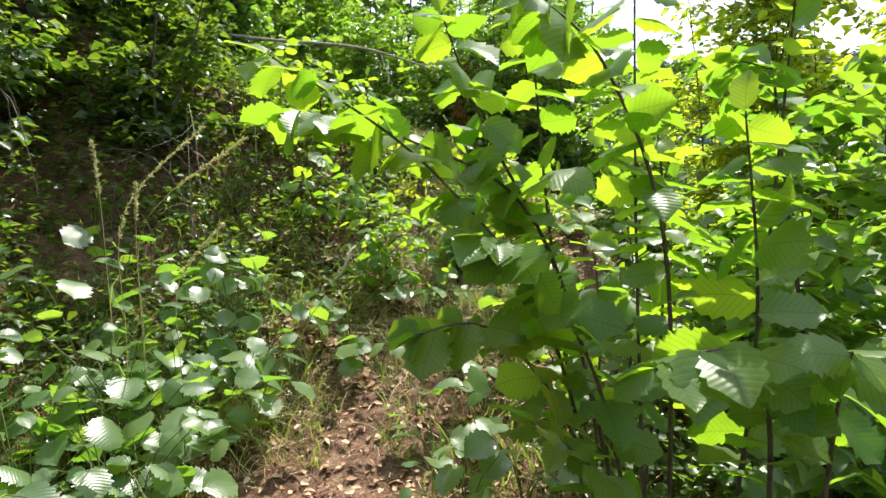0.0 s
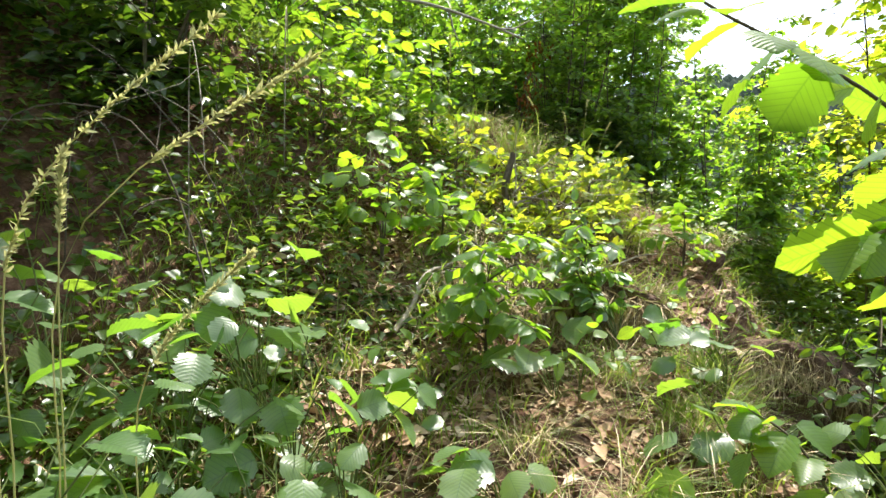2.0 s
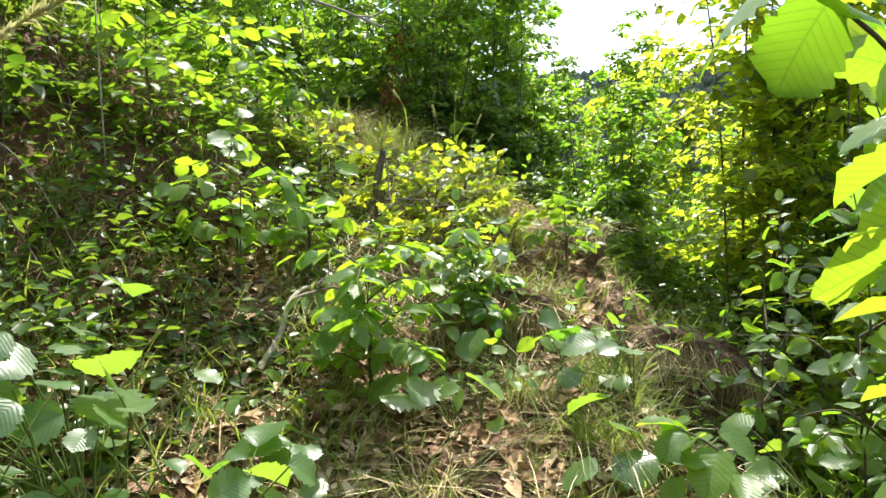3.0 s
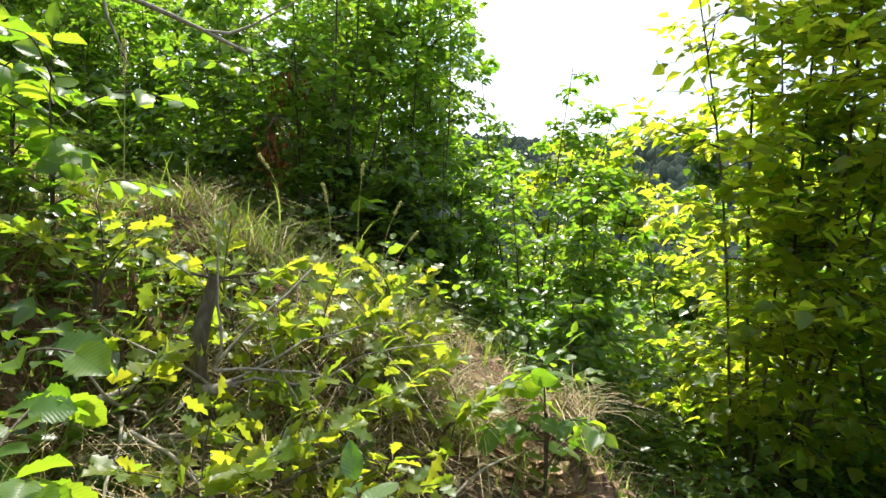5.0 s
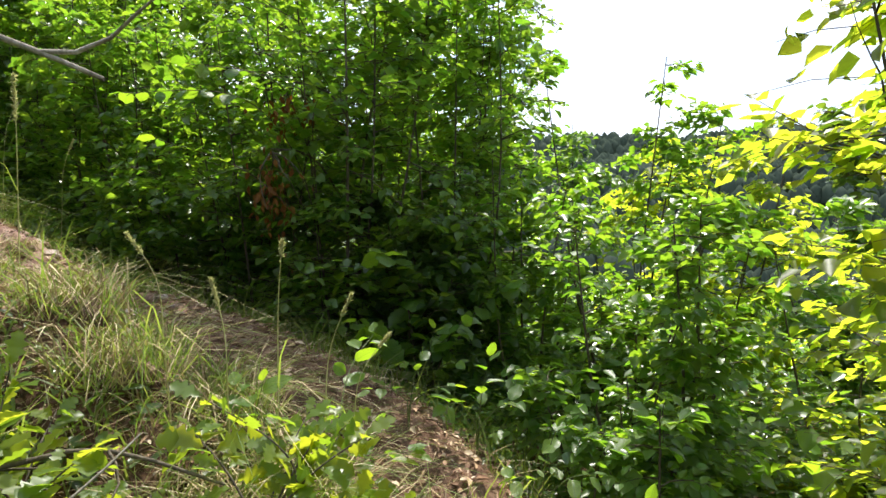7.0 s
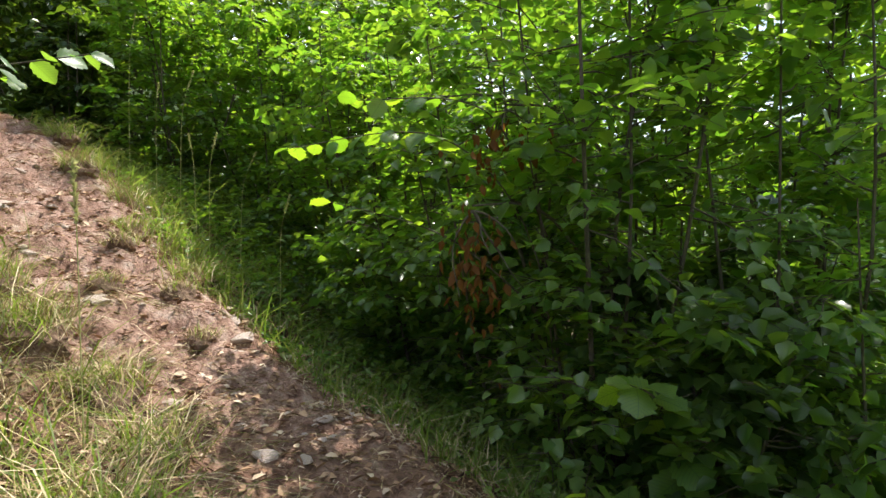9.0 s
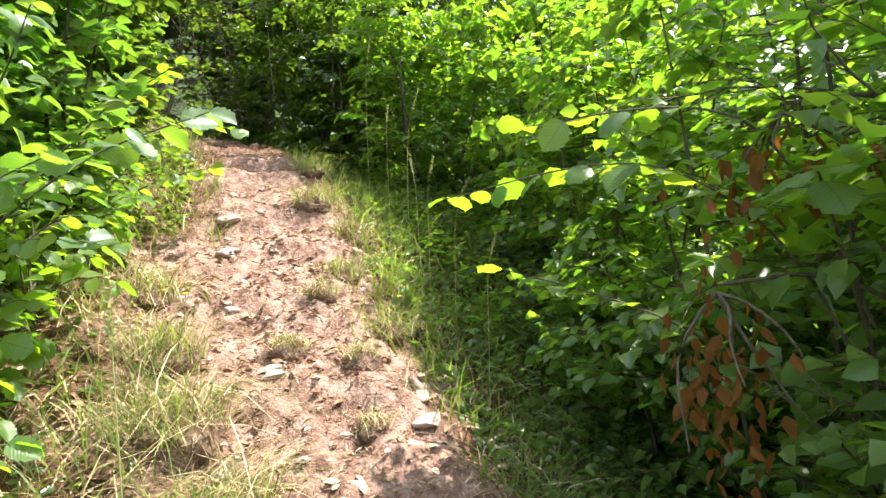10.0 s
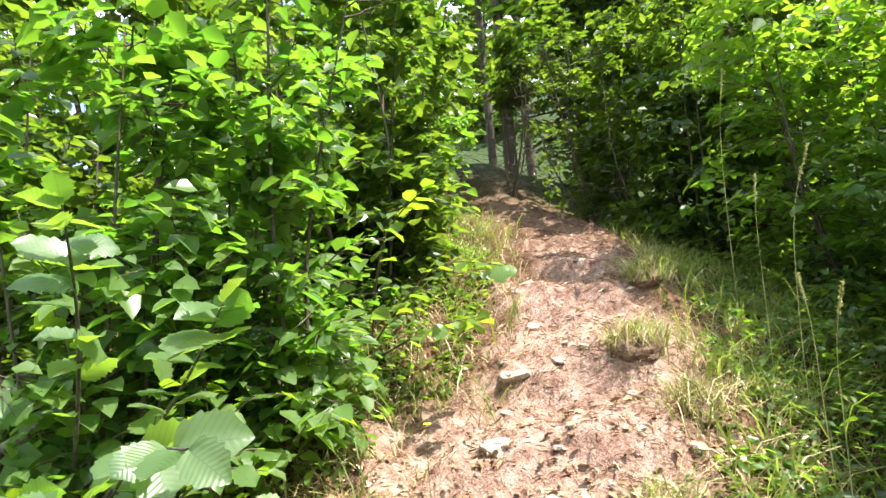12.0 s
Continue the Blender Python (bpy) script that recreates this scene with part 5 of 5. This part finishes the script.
for k, (x, y, n, tall, dry, clod, spread) in enumerate((
        (-1.55, 7.5, 420, 0.3, 0.5, 0.16, 0.2), (-1.2, 7.55, 300, 0.24, 0.5, 0.13, 0.16), (-1.95, 7.62, 300, 0.26, 0.45, 0.12, 0.16), (-1.85, 8.12, 140, 0.1, 0.7, 0.08, 0.09), (-1.62, 8.38, 140, 0.1, 0.75, 0.09, 0.09), (-2.15, 8.5, 160, 0.12, 0.7, 0.07, 0.1),
        (-3.2, 9.1, 300, 0.24, 0.5, 0.12, 0.15), (-2.9, 9.2, 240, 0.22, 0.6, 0.1, 0.15), (-1.3, 8.2, 120, 0.09, 0.8, 0.07, 0.08), (-2.4, 8.8, 220, 0.2, 0.5, 0.09, 0.14), (-1.9, 8.75, 220, 0.22, 0.5, 0.09, 0.14), (-3.8, 9.45, 240, 0.24, 0.3, 0.1, 0.15),
        (-2.5, 7.75, 260, 0.26, 0.5, 0.1, 0.16), (-0.75, 7.35, 260, 0.3, 0.5, 0.1, 0.16), (-0.3, 7.0, 260, 0.32, 0.45, 0.1, 0.18), (0.1, 6.6, 300, 0.36, 0.4, 0.1, 0.18), (0.35, 6.25, 300, 0.36, 0.35, 0.09, 0.18), (0.55, 6.0, 260, 0.3, 0.5, 0.09, 0.16),
        (0.15, 6.1, 260, 0.32, 0.5, 0.09, 0.18), (0.45, 6.1, 320, 0.42, 0.2, 0.08, 0.16), (0.25, 6.45, 320, 0.4, 0.25, 0.08, 0.18), (0.0, 6.75, 320, 0.4, 0.35, 0.08, 0.18), (-0.2, 6.55, 300, 0.36, 0.4, 0.09, 0.2), (-0.45, 6.85, 300, 0.34, 0.5, 0.09, 0.2), (0.62, 5.75, 260, 0.36, 0.3, 0.07, 0.14), (1.12, 5.8, 300, 0.26, 0.85, 0.13, 0.16), (0.75, 4.6, 200, 0.42, 0.08, 0.06, 0.1), (0.95, 4.8, 160, 0.4, 0.1, 0.06, 0.1), (0.45, 4.0, 180, 0.36, 0.15, 0.06, 0.1), (0.1, 4.05, 150, 0.3, 0.3, 0.06, 0.1), (0.55, 5.05, 160, 0.25, 0.7, 0.08, 0.12),
        (-1.28, 2.75, 220, 0.42, 0.15, 0.06, 0.12), (-1.1, 2.9, 160, 0.26, 0.9, 0.06, 0.08), (0.0, 3.3, 160, 0.3, 0.3, 0.06, 0.1), (0.25, 3.7, 160, 0.32, 0.2, 0.06, 0.1), (-0.35, 3.6, 140, 0.25, 0.5, 0.06, 0.1), (-0.2, 5.0, 200, 0.24, 0.8, 0.08, 0.14))):
    tuft(x, y, n, tall, 900 + k, dry, clod, 0.0, spread)
grass_stuff("verge_grass", "lush lit grass on the verge of the path", 9000, (-5.5, 0.6, 7.6, 10.8), 221, 0.3, 0.005, GRASS, (0.66, 1.6), (0.4, 0.0), 1.2, True)
grass_stuff("verge_straw", "dry bleached grass on the verge of the path", 12000, (-5.5, 0.6, 7.0, 10.6), 223, 0.22, 0.0032, STRAW, (0.56, 1.3), (0.4, 0.0), 1.5)


def earth_bank(x, y, z, wide, high, facing, seed):
    """A broken edge of the slope: a dark red-brown soil face under an overhanging mat of dry grass and roots."""
    rs = np.random.RandomState(seed)
    e = thing("earth_bank", (x, y, z), "broken red-brown earth bank under overhanging dry grass", "bank")
    out = np.array([math.cos(facing), math.sin(facing), 0.0])
    along = np.array([-out[1], out[0], 0.0])
    prof = curve_through([(-0.55, -0.25), (-0.4, 0.8), (-0.1, 1.02), (0.2, 0.95), (0.26, 0.78), (0.1, 0.62), (0.06, 0.35), (0.16, 0.1), (0.45, -0.3)], 30)
    nu = 44
    vs = []
    for k in range(nu):
        u = 2 * k / (nu - 1) - 1
        end = max(1 - abs(u) ** 2.4, 0.0) ** 0.5
        for d, h in prof:
            q = Vector((u * wide * 3, d * 4 + seed, h * 4))
            r = 0.13 * noise.noise(q) + 0.06 * noise.noise(q * 3.3) + 0.025 * noise.noise(q * 9)
            vs.append(along * (u * wide / 2) + out * (d * high * end + r * 0.8) + np.array([0, 0, (h * end - 0.1) * high + 0.5 * r * end]))
    n = len(prof)
    fs = [(k * n + j, k * n + j + 1, (k + 1) * n + j + 1, (k + 1) * n + j) for k in range(nu - 1) for j in range(n - 1)]
    part("soil_face", mesh_of("soil_face", np.array(vs), np.array(fs), CLOD, smooth=True), e, "dark crumbling soil")
    lip = np.array(vs).reshape(nu, n, 3)
    for nm, mat, count, size, sag, rows in (("hanging_grass", STRAW, 900, 0.24, -0.9, (11, 17)), ("top_grass", GRASS, 160, 0.2, 0.5, (6, 12)), ("hanging_roots", LITTER, 260, 0.2, -1.3, (13, 20))):
        p = lip[rs.randint(1, nu - 1, count), rs.randint(*rows, count)] + rs.normal(0, 0.012, (count, 3))
        tip = out * 0.55 + rs.normal(0, 0.45, (count, 3)) + np.array([0, 0, sag])
        part(nm, leaf_cloud(nm, simple_leaf(0.022, 0.2, 0.06), p, tip, rs.normal(0, 1, (count, 3)) + out, size * (0.4 + 0.9 * rs.rand(count)), mat), e, kind="stuff")
    return e


earth_bank(1.6, 5.5, -0.22, 1.25, 0.55, -2.1, 3)
earth_bank(0.12, 4.72, drop(0.12, 4.72), 0.85, 0.26, -1.8, 5)


def flower(x, y, h, seed):
    rs = np.random.RandomState(seed)
    z = drop(x, y)
    e = thing("yellow_flower", (x, y, z), "small yellow flower on a thin green stalk", "flower", "yellow flowers")
    part("stalk", tubes("stalk", [(curve_through([(0, 0, -0.01), (0.01, 0, h * 0.6), (0.02, 0.01, h)], 6), np.full(6, 0.0014))], GREEN_STEM, 4), e)
    for k in range(7):
        a = k * 6.283 / 7
        v, f, u = simple_leaf(0.6)
        c, s = math.cos(a), math.sin(a)
        w = 0.02 * np.stack([v[:, 0] * c - v[:, 1] * s, v[:, 0] * s + v[:, 1] * c, v[:, 2] + 0.35 * v[:, 1]], -1) + np.array([0.02, 0.01, h])
        part("petal", mesh_of("petal", w, f, YELLOW), e)
    return e


for k, (x, y, h) in enumerate(((-2.75, 8.0, 0.3), (-2.1, 7.75, 0.22), (-2.3, 7.72, 0.16), (-1.95, 8.85, 0.2), (-3.4, 8.15, 0.3))):
    flower(x, y, h, k)

# ---- tall trunks above the bend, and the wood on the far hill ----
def conifer(x, y, tall, seed):
    rs = np.random.RandomState(seed)
    z = drop(x, y)
    e = thing("pine_tree", (x, y, z), "tall bare-trunked conifer behind the thicket", "tree", "conifers")
    part("trunk", tubes("trunk", [(curve_through([(0, 0, -0.1), (0.05, 0, tall * 0.5), (0, 0.05, tall)], 12), np.linspace(0.115, 0.04, 12))], BARK, 10), e)
    lines, p, t = [], [], []
    for k in range(46):
        h = tall * (0.35 + 0.63 * rs.rand())
        a = rs.rand() * 6.283
        line = limb(rs, (0, 0, h), (math.cos(a), math.sin(a), -0.15), (tall - h) * 0.32 + 0.4, 6, 0.2, -0.2)
        lines.append((line, np.linspace(0.02, 0.005, 6)))
        n = 70
        q = line[rs.randint(1, 6, n)] + rs.normal(0, 0.12, (n, 3)) * np.array([1, 1, 0.5])
        p.append(q)
        t.append(rs.normal(0, 0.5, (n, 3)) + unit(line[-1] - line[0]))
    part("limb_work", tubes("limb_work", lines, BARK, 5), e, kind="stuff")
    p, t = np.concatenate(p), np.concatenate(t)
    part("needle_sprays", leaf_cloud("needle_sprays", simple_leaf(0.3), p, t, rs.normal(0, 0.4, p.shape) + np.array([0, 0, 1.0]), 0.2 * (0.6 + 0.6 * rs.rand(len(p))), NEEDLES), e, kind="stuff")
    return e


for k, (x, y, tall) in enumerate(((-11.3, 10.5, 12), (-14, 11.6, 13), (-13, 12.6, 13), (-10.5, 14, 12), (-12.5, 8.0, 12), (-15, 10.9, 14))):
    conifer(x, y, tall, 950 + k)


def far_wood():
    rs = np.random.RandomState(3)
    n = 9000
    d, a = rs.uniform(150, 520, n), np.radians(rs.uniform(-5, 75, n))
    x, y = d * np.sin(a), 6 + d * np.cos(a)
    z = height(x, y, False)
    tall = rs.uniform(5, 11, n)
    wide = tall * rs.uniform(0.28, 0.5, n)
    vs, fs = [], []
    k = 7
    ang = np.arange(k) * 6.283 / k
    for level, (h, w) in enumerate(((0.05, 0.9), (0.4, 1.0), (0.78, 0.7), (1.0, 0.1))):
        jit = rs.uniform(0.7, 1.3, (n, k))
        vs.append(np.stack([x[:, None] + wide[:, None] * w * jit * np.cos(ang), y[:, None] + wide[:, None] * w * jit * np.sin(ang), np.repeat((z + tall * h)[:, None], k, 1)], -1))
    v = np.stack(vs, 1).reshape(-1, 3)
    base = (np.arange(n) * 4 * k)[:, None, None]
    f = np.array([(l * k + j, l * k + (j + 1) % k, (l + 1) * k + (j + 1) % k, (l + 1) * k + j) for l in range(3) for j in range(k)])
    return tagged(new("far_wood", mesh_of("far_wood", v, (f[None] + base).reshape(-1, 4), FAR_WOOD)), "wood covering the far hillside, its green paled for haze", "woods", kind="stuff")


far_wood()
